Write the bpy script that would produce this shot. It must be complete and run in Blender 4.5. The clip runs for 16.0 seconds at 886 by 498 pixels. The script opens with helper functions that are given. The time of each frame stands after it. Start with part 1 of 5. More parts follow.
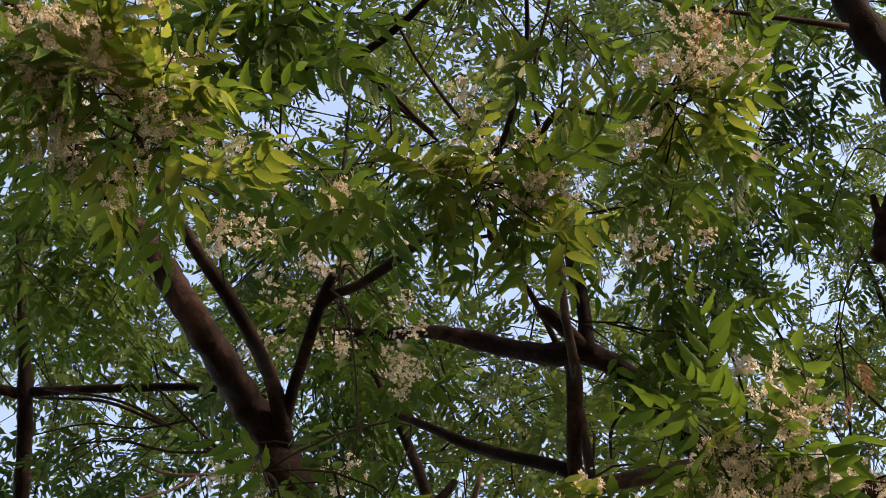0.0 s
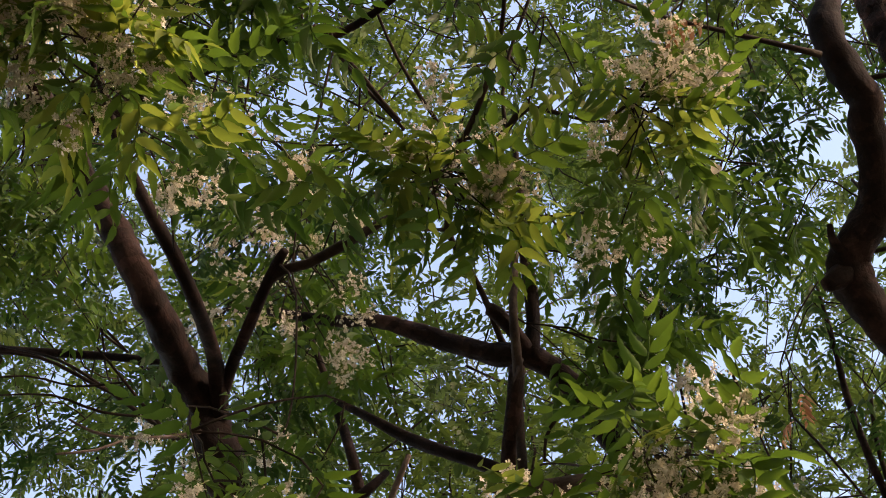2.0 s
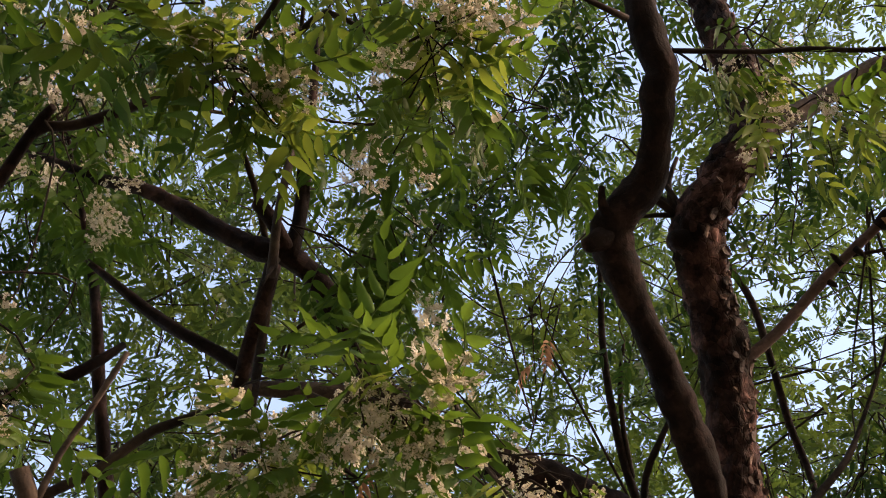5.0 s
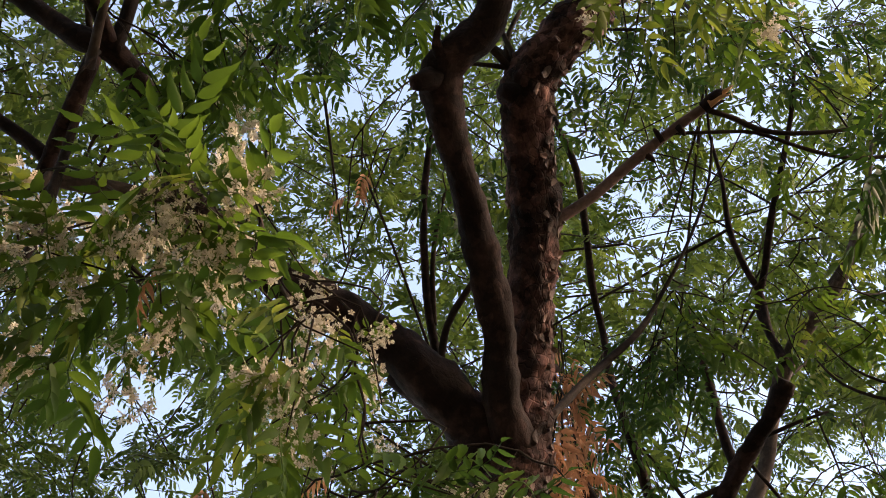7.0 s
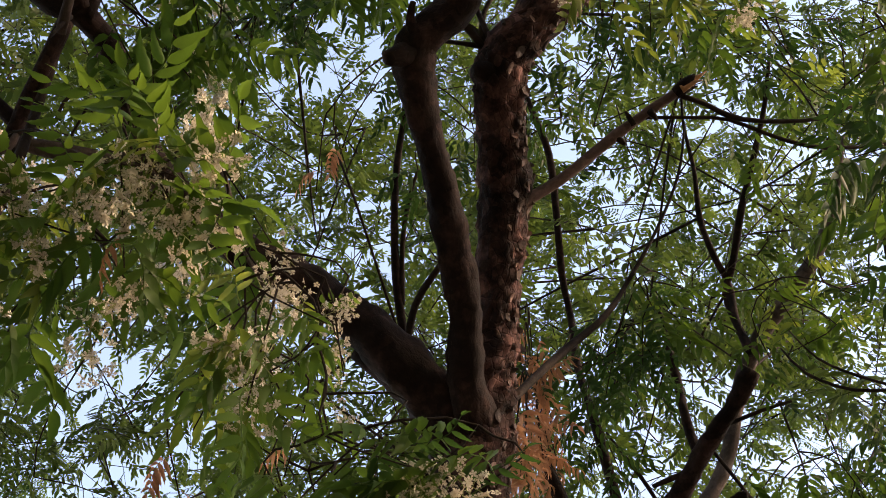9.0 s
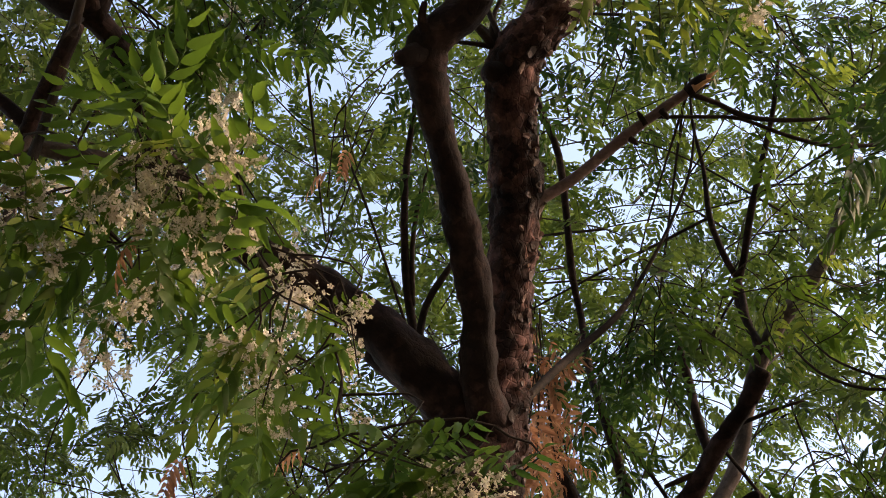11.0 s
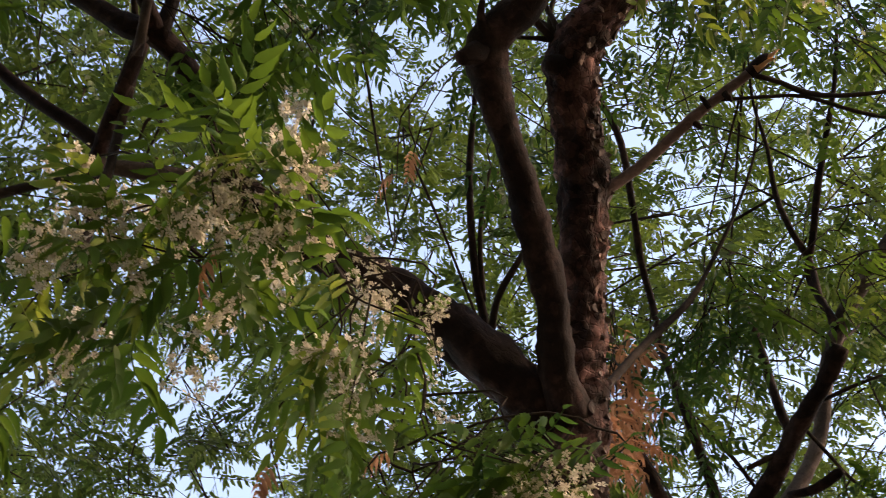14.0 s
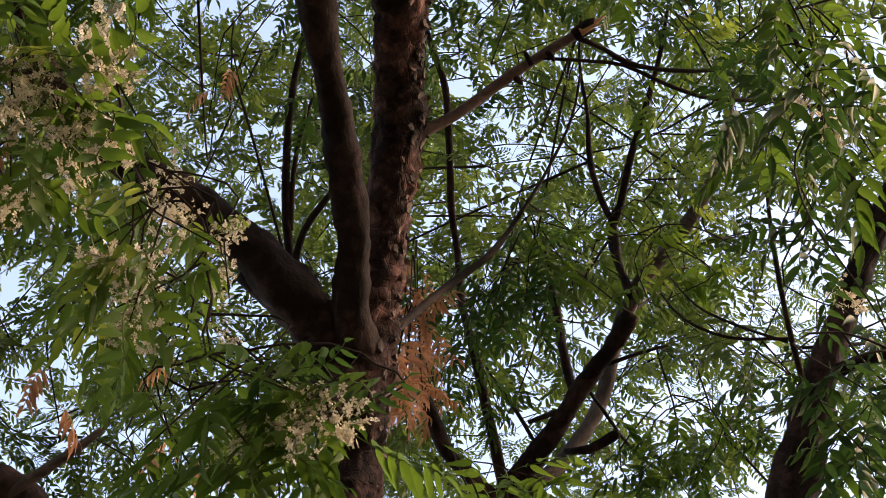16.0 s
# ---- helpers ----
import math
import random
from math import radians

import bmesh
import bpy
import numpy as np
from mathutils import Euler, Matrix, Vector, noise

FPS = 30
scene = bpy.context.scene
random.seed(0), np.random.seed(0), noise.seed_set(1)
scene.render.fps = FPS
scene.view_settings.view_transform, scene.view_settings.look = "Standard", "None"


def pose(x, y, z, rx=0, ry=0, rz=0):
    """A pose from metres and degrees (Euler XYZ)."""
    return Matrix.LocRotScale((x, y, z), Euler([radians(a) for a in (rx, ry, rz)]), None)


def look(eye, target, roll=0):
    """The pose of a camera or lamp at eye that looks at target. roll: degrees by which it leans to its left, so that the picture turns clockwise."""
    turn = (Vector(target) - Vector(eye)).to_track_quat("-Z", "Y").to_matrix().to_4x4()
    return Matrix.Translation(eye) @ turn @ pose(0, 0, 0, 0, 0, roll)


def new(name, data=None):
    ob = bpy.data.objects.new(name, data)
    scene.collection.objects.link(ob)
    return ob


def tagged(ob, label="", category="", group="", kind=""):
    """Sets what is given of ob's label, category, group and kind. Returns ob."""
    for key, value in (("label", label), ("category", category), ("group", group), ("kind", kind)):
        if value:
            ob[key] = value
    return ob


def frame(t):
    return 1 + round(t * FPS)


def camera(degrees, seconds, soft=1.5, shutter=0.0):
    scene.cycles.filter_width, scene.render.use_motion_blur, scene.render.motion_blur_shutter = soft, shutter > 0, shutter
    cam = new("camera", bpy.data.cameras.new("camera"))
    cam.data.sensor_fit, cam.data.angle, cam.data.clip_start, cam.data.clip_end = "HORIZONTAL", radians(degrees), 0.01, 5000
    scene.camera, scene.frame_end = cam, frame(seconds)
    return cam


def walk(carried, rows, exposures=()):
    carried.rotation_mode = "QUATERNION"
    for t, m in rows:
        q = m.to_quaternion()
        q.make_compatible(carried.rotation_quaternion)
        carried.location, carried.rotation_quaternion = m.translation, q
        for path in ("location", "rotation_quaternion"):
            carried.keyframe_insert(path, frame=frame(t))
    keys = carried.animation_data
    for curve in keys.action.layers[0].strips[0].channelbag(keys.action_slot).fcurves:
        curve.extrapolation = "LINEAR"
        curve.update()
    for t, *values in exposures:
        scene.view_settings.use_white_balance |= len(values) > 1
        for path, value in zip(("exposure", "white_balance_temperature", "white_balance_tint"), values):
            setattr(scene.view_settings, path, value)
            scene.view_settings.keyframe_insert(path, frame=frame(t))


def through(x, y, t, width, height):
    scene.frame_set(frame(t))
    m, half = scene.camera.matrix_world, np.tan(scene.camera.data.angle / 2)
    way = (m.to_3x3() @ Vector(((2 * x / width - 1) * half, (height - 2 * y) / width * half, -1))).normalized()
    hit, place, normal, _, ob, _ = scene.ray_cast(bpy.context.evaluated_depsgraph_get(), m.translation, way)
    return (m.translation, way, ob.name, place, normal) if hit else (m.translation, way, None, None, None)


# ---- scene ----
cam = camera(34, 16.0, soft=0.9, shutter=0.15)
PATH = [
    (0, pose(-0.219, -0.103, 1.544, 151.15, 1.38, 30.40)),
    (0.5, pose(-0.206, -0.108, 1.545, 150.89, 1.21, 30.59)),
    (1, pose(-0.203, -0.084, 1.541, 151.15, 1.03, 29.98)),
    (1.5, pose(-0.218, -0.053, 1.529, 151.54, 0.65, 28.90)),
    (2, pose(-0.221, -0.016, 1.518, 152.07, -0.34, 24.81)),
    (2.5, pose(-0.163, 0.068, 1.502, 152.61, -1.54, 20.33)),
    (3, pose(-0.098, 0.093, 1.508, 152.59, -2.19, 16.78)),
    (3.2, pose(-0.091, 0.103, 1.504, 152.86, -2.14, 16.20)),
    (5.3, pose(-0.060, -0.086, 1.629, 144.79, 0.09, 9.74)),
    (5.5, pose(-0.049, -0.069, 1.624, 144.11, -0.06, 7.76)),
    (6, pose(-0.036, -0.033, 1.621, 142.01, 0.09, 3.28)),
    (6.5, pose(-0.022, -0.021, 1.616, 140.51, 0.18, 2.09)),
    (7, pose(-0.015, -0.020, 1.615, 140.05, 0.20, 1.79)),
    (7.5, pose(-0.006, -0.015, 1.614, 139.58, 0.17, 1.09)),
    (8, pose(-0.011, -0.014, 1.613, 139.34, 0.04, 0.72)),
    (8.5, pose(-0.009, -0.006, 1.600, 139.75, -0.26, 0.07)),
    (9, pose(0.000, 0.000, 1.600, 139.56, -0.11, -0.13)),
    (9.2, pose(-0.003, 0.001, 1.598, 139.37, -0.21, -0.01)),
    (11.3, pose(-0.019, 0.006, 1.604, 139.64, -0.04, 0.21)),
    (11.5, pose(-0.006, -0.013, 1.602, 139.49, -0.40, 0.33)),
    (12, pose(-0.018, -0.031, 1.611, 139.80, -0.35, 2.61)),
    (12.5, pose(-0.035, -0.035, 1.607, 140.59, -0.04, 7.49)),
    (13, pose(-0.057, -0.044, 1.597, 141.35, -0.30, 10.49)),
    (13.5, pose(-0.055, -0.031, 1.593, 140.91, 0.02, 9.87)),
    (14, pose(-0.046, -0.015, 1.594, 139.37, 0.27, 4.20)),
    (14.5, pose(-0.036, -0.003, 1.592, 138.06, 0.50, -1.23)),
    (15, pose(-0.019, 0.001, 1.579, 136.99, 0.59, -3.34)),
    (15.5, pose(-0.011, -0.003, 1.583, 136.82, 0.78, -4.49)),
    (16, pose(-0.004, -0.006, 1.587, 136.85, 1.04, -5.46)),
]
EXPOSURE, KELVIN, TINT = 2.41, 8600, 20
walk(cam, PATH, exposures=[(0, EXPOSURE, KELVIN, TINT), (16, EXPOSURE, KELVIN, TINT)])

# ---- daylight: a pale evening sky and a soft, warm sun beside the viewer ----
SUN_ELEVATION, SUN_AZIMUTH = radians(31), radians(92)   # azimuth clockwise from +y
world = bpy.data.worlds.new("sky")
scene.world = world
world.use_nodes = True
wn = world.node_tree
sky = wn.nodes.new("ShaderNodeTexSky")
sky.sky_type, sky.sun_disc = "NISHITA", False
sky.sun_elevation, sky.sun_rotation = SUN_ELEVATION, SUN_AZIMUTH
sky.air_density, sky.dust_density, sky.ozone_density = 1.0, 0.7, 1.0
wn.links.new(sky.outputs[0], wn.nodes["Background"].inputs[0])
wn.nodes["Background"].inputs[1].default_value = 0.126
sun_data = bpy.data.lights.new("sun", "SUN")
sun_data.energy, sun_data.angle, sun_data.color = 1.15, radians(12), (1.0, 0.82, 0.64)
sun = new("sun", sun_data)
sun_way = Vector((math.sin(SUN_AZIMUTH) * math.cos(SUN_ELEVATION), math.cos(SUN_AZIMUTH) * math.cos(SUN_ELEVATION), math.sin(SUN_ELEVATION)))
sun.matrix_world = look(sun_way * 30, (0, 0, 0))


# ---- materials ----
def material(name):
    m = bpy.data.materials.new(name)
    m.use_nodes = True
    nt = m.node_tree
    return m, nt, nt.nodes["Principled BSDF"]


def node(nt, kind, **values):
    n = nt.nodes.new(kind)
    for k, v in values.items():
        n.inputs[k].default_value = v
    return n


def ramp(nt, source, stops):
    r = nt.nodes.new("ShaderNodeValToRGB")
    while len(r.color_ramp.elements) < len(stops):
        r.color_ramp.elements.new(0.5)
    for e, (p, c) in zip(r.color_ramp.elements, stops):
        e.position, e.color = p, (*c, 1)
    nt.links.new(source, r.inputs[0])
    return r


def mixed(nt, factor, a, b, blend="MIX"):
    n = nt.nodes.new("ShaderNodeMix")
    n.data_type, n.blend_type = "RGBA", blend
    if isinstance(factor, float):
        n.inputs[0].default_value = factor
    else:
        nt.links.new(factor, n.inputs[0])
    nt.links.new(a, n.inputs[6])
    nt.links.new(b, n.inputs[7])
    return n.outputs[2]


def leaf_material(name, low, high, through_low, through_high, rough=0.5, amount=0.45):
    """A thin leaf: glossy upper skin, light passing through it, tints that vary from leaflet to leaflet and from bough to bough."""
    m, nt, p = material(name)
    geo = nt.nodes.new("ShaderNodeNewGeometry")
    info = nt.nodes.new("ShaderNodeObjectInfo")
    coord = nt.nodes.new("ShaderNodeTexCoord")
    bough = node(nt, "ShaderNodeTexNoise", Scale=1.7, Detail=2.0)
    fine = node(nt, "ShaderNodeTexNoise", Scale=60.0, Detail=3.0)
    nt.links.new(geo.outputs["Position"], bough.inputs["Vector"])
    nt.links.new(coord.outputs["Object"], fine.inputs["Vector"])
    add = nt.nodes.new("ShaderNodeMath")
    add.operation = "MULTIPLY_ADD"
    add.inputs[1].default_value = 0.5
    nt.links.new(geo.outputs["Random Per Island"], add.inputs[0])
    half = nt.nodes.new("ShaderNodeMath")
    half.operation = "MULTIPLY_ADD"
    half.inputs[1].default_value, half.inputs[2].default_value = 1.5, -0.52
    nt.links.new(bough.outputs["Fac"], half.inputs[0])
    nt.links.new(half.outputs[0], add.inputs[2])
    own = nt.nodes.new("ShaderNodeMath")
    own.operation = "MULTIPLY_ADD"
    own.inputs[1].default_value = 0.3
    nt.links.new(info.outputs["Random"], own.inputs[0])
    nt.links.new(add.outputs[0], own.inputs[2])
    sub = nt.nodes.new("ShaderNodeMath")
    sub.operation = "SUBTRACT"
    sub.inputs[1].default_value = 0.12
    nt.links.new(own.outputs[0], sub.inputs[0])
    tint = ramp(nt, sub.outputs[0], [(0.0, low), (1.0, high)])
    mottle = ramp(nt, fine.outputs["Fac"], [(0.3, (0.75, 0.75, 0.75)), (0.75, (1.15, 1.15, 1.15))])
    nt.links.new(mixed(nt, 0.6, tint.outputs[0], mottle.outputs[0], "MULTIPLY"), p.inputs["Base Color"])
    p.inputs["Roughness"].default_value = rough
    p.inputs["Specular IOR Level"].default_value = 0.2
    bump = node(nt, "ShaderNodeBump", Strength=0.25, Distance=0.002)
    nt.links.new(fine.outputs["Fac"], bump.inputs["Height"])
    nt.links.new(bump.outputs[0], p.inputs["Normal"])
    glow = ramp(nt, sub.outputs[0], [(0.0, through_low), (1.0, through_high)])
    thin = nt.nodes.new("ShaderNodeBsdfTranslucent")
    nt.links.new(glow.outputs[0], thin.inputs[0])
    mix = nt.nodes.new("ShaderNodeMixShader")
    mix.inputs[0].default_value = amount
    nt.links.new(p.outputs[0], mix.inputs[1])
    nt.links.new(thin.outputs[0], mix.inputs[2])
    nt.links.new(mix.outputs[0], nt.nodes["Material Output"].inputs[0])
    return m


LEAF = {
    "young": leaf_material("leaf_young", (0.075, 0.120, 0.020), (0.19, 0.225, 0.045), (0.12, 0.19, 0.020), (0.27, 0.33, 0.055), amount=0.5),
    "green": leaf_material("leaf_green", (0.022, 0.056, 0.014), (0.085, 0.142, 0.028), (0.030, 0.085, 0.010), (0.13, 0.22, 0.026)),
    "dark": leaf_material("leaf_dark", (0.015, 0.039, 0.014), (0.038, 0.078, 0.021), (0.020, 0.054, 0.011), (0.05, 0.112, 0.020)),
    "crown": leaf_material("leaf_crown", (0.012, 0.030, 0.011), (0.098, 0.142, 0.034), (0.016, 0.046, 0.010), (0.18, 0.255, 0.045)),
    "dead": leaf_material("leaf_dead", (0.17, 0.062, 0.030), (0.53, 0.255, 0.145), (0.28, 0.10, 0.045), (0.62, 0.31, 0.17), rough=0.7, amount=0.4),
}


def bark_material(name, deep, mid, pale, plates=0.0):
    """Bark: broad stains, fine grain drawn out along the limb, and, with plates, irregular scales of several tints."""
    m, nt, p = material(name)
    uv = nt.nodes.new("ShaderNodeUVMap")
    geo = nt.nodes.new("ShaderNodeNewGeometry")
    warp = node(nt, "ShaderNodeTexNoise", Scale=18.0, Detail=4.0)
    nt.links.new(geo.outputs["Position"], warp.inputs["Vector"])
    shift = nt.nodes.new("ShaderNodeVectorMath")
    shift.operation = "MULTIPLY_ADD"
    shift.inputs[1].default_value = (0.05, 0.05, 0.05)
    nt.links.new(warp.outputs["Color"], shift.inputs[0])
    nt.links.new(geo.outputs["Position"], shift.inputs[2])
    scale = node(nt, "ShaderNodeTexVoronoi", Scale=38.0)
    nt.links.new(shift.outputs[0], scale.inputs["Vector"])
    stain = node(nt, "ShaderNodeTexNoise", Scale=7.0, Detail=7.0, Roughness=0.68)
    nt.links.new(geo.outputs["Position"], stain.inputs["Vector"])
    drawn = nt.nodes.new("ShaderNodeMapping")
    drawn.inputs["Scale"].default_value = (1.0, 0.5, 1.0)
    nt.links.new(uv.outputs[0], drawn.inputs[0])
    grain = node(nt, "ShaderNodeTexNoise", Scale=120.0, Detail=5.0, Roughness=0.6)
    nt.links.new(drawn.outputs[0], grain.inputs["Vector"])
    body = ramp(nt, stain.outputs["Fac"], [(0.32, deep), (0.5, mid), (0.72, pale)])
    tint = nt.nodes.new("ShaderNodeSeparateColor")
    nt.links.new(scale.outputs["Color"], tint.inputs[0])
    patch = ramp(nt, tint.outputs[0], [(0.0, (0.42, 0.40, 0.40)), (0.55, (0.9, 0.88, 0.88)), (1.0, (1.9, 1.75, 1.7))])
    dust = ramp(nt, grain.outputs["Fac"], [(0.3, (0.65, 0.65, 0.65)), (0.7, (1.25, 1.25, 1.25))])
    c = mixed(nt, plates, body.outputs[0], patch.outputs[0], "MULTIPLY")
    length = nt.nodes.new("ShaderNodeMapping")
    length.inputs["Scale"].default_value = (1.0, 0.55, 1.0)
    bent = nt.nodes.new("ShaderNodeVectorMath")
    bent.operation = "MULTIPLY_ADD"
    bent.inputs[1].default_value = (0.016, 0.016, 0.016)
    nt.links.new(warp.outputs["Color"], bent.inputs[0])
    nt.links.new(uv.outputs[0], bent.inputs[2])
    nt.links.new(bent.outputs[0], length.inputs[0])
    crack = nt.nodes.new("ShaderNodeTexVoronoi")
    crack.feature = "DISTANCE_TO_EDGE"
    crack.inputs["Scale"].default_value = 62.0
    nt.links.new(length.outputs[0], crack.inputs["Vector"])
    line = ramp(nt, crack.outputs["Distance"], [(0.0, (0.35, 0.33, 0.33)), (0.10, (1, 1, 1))])
    c = mixed(nt, max(0.04, 1.1 * plates - 0.62), c, line.outputs[0], "MULTIPLY")
    nt.links.new(mixed(nt, 0.6, c, dust.outputs[0], "MULTIPLY"), p.inputs["Base Color"])
    p.inputs["Roughness"].default_value = 0.8
    p.inputs["Specular IOR Level"].default_value = 0.1
    bump = node(nt, "ShaderNodeBump", Strength=0.55, Distance=0.004)
    nt.links.new(grain.outputs["Fac"], bump.inputs["Height"])
    coarse = node(nt, "ShaderNodeBump", Strength=0.7 + 0.3 * plates, Distance=0.014)
    nt.links.new(tint.outputs[0] if plates > 0.3 else stain.outputs["Fac"], coarse.inputs["Height"])
    split = node(nt, "ShaderNodeBump", Strength=max(0.08, plates - 0.3), Distance=0.006)
    nt.links.new(line.outputs[0], split.inputs["Height"])
    nt.links.new(coarse.outputs[0], split.inputs["Normal"])
    nt.links.new(split.outputs[0], bump.inputs["Normal"])
    nt.links.new(bump.outputs[0], p.inputs["Normal"])
    return m


def plain_material(name, a, b, scale, rough=0.8, through=0.0):
    m, nt, p = material(name)
    geo = nt.nodes.new("ShaderNodeNewGeometry")
    n = node(nt, "ShaderNodeTexNoise", Scale=scale, Detail=6.0, Roughness=0.6)
    nt.links.new(geo.outputs["Position"], n.inputs["Vector"])
    r = ramp(nt, n.outputs["Fac"], [(0.3, a), (0.7, b)])
    nt.links.new(r.outputs[0], p.inputs["Base Color"])
    p.inputs["Roughness"].default_value = rough
    bump = node(nt, "ShaderNodeBump", Strength=0.4, Distance=0.01)
    nt.links.new(n.outputs["Fac"], bump.inputs["Height"])
    nt.links.new(bump.outputs[0], p.inputs["Normal"])
    if through:
        thin = nt.nodes.new("ShaderNodeBsdfTranslucent")
        nt.links.new(r.outputs[0], thin.inputs[0])
        mix = nt.nodes.new("ShaderNodeMixShader")
        mix.inputs[0].default_value = through
        nt.links.new(p.outputs[0], mix.inputs[1])
        nt.links.new(thin.outputs[0], mix.inputs[2])
        nt.links.new(mix.outputs[0], nt.nodes["Material Output"].inputs[0])
    return m


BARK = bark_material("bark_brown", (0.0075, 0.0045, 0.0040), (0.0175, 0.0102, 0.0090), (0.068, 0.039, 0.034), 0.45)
BARK_SCALY = bark_material("bark_scaly", (0.0070, 0.0040, 0.0036), (0.032, 0.0170, 0.0152), (0.21, 0.110, 0.098), 0.9)
BARK_PALE = bark_material("bark_grey", (0.035, 0.026, 0.023), (0.085, 0.064, 0.056), (0.16, 0.122, 0.108), 0.35)
BARK_ROSE = bark_material("bark_rose", (0.065, 0.042, 0.036), (0.145, 0.093, 0.081), (0.24, 0.160, 0.140), 0.35)
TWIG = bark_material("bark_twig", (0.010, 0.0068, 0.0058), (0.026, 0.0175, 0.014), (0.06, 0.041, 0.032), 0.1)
FLAKE = plain_material("bark_flake", (0.085, 0.048, 0.039), (0.20, 0.118, 0.095), 60)
nt = FLAKE.node_tree
own = ramp(nt, nt.nodes.new("ShaderNodeObjectInfo").outputs["Random"], [(0.0, (0.22, 0.20, 0.20)), (0.55, (0.55, 0.50, 0.50)), (1.0, (1.35, 1.25, 1.25))])
tint = nt.nodes["Principled BSDF"].inputs["Base Color"]
nt.links.new(mixed(nt, 1.0, tint.links[0].from_socket, own.outputs[0], "MULTIPLY"), tint)
PETAL = plain_material("petal_cream", (0.52, 0.44, 0.33), (0.74, 0.66, 0.53), 40, 0.6, 0.4)
STALK = plain_material("flower_stalk", (0.16, 0.19, 0.06), (0.30, 0.30, 0.11), 50, 0.6, 0.2)
WOOD = plain_material("raw_wood", (0.42, 0.20, 0.09), (0.62, 0.34, 0.17), 90)
SOIL = plain_material("dry_soil", (0.050, 0.037, 0.027), (0.105, 0.080, 0.056), 1.6, 0.95)


# ---- mesh helpers ----
def mesh_from(name, verts, quads, mats, tris=None, uvs=None, smooth=True, slots=None):
    """A mesh out of arrays: verts (n, 3), quads (m, 4), tris (k, 3)."""
    me = bpy.data.meshes.new(name)
    quads = np.zeros((0, 4), int) if quads is None else np.asarray(quads)
    tris = np.zeros((0, 3), int) if tris is None else np.asarray(tris)
    me.vertices.add(len(verts))
    me.vertices.foreach_set("co", np.asarray(verts, np.float32).ravel())
    loops = np.concatenate([quads.ravel(), tris.ravel()]).astype(np.int32)
    me.loops.add(len(loops))
    me.loops.foreach_set("vertex_index", loops)
    count = len(quads) + len(tris)
    me.polygons.add(count)
    starts = np.concatenate([np.arange(len(quads)) * 4, len(quads) * 4 + np.arange(len(tris)) * 3]).astype(np.int32)
    me.polygons.foreach_set("loop_start", starts)
    me.polygons.foreach_set("use_smooth", np.full(count, smooth))
    for m in mats:
        me.materials.append(m)
    if slots is not None:
        me.polygons.foreach_set("material_index", np.asarray(slots, np.int32))
    if uvs is not None:
        layer = me.uv_layers.new(name="UVMap")
        layer.data.foreach_set("uv", np.asarray(uvs, np.float32)[loops].ravel())
    me.update()
    me.validate()
    return me


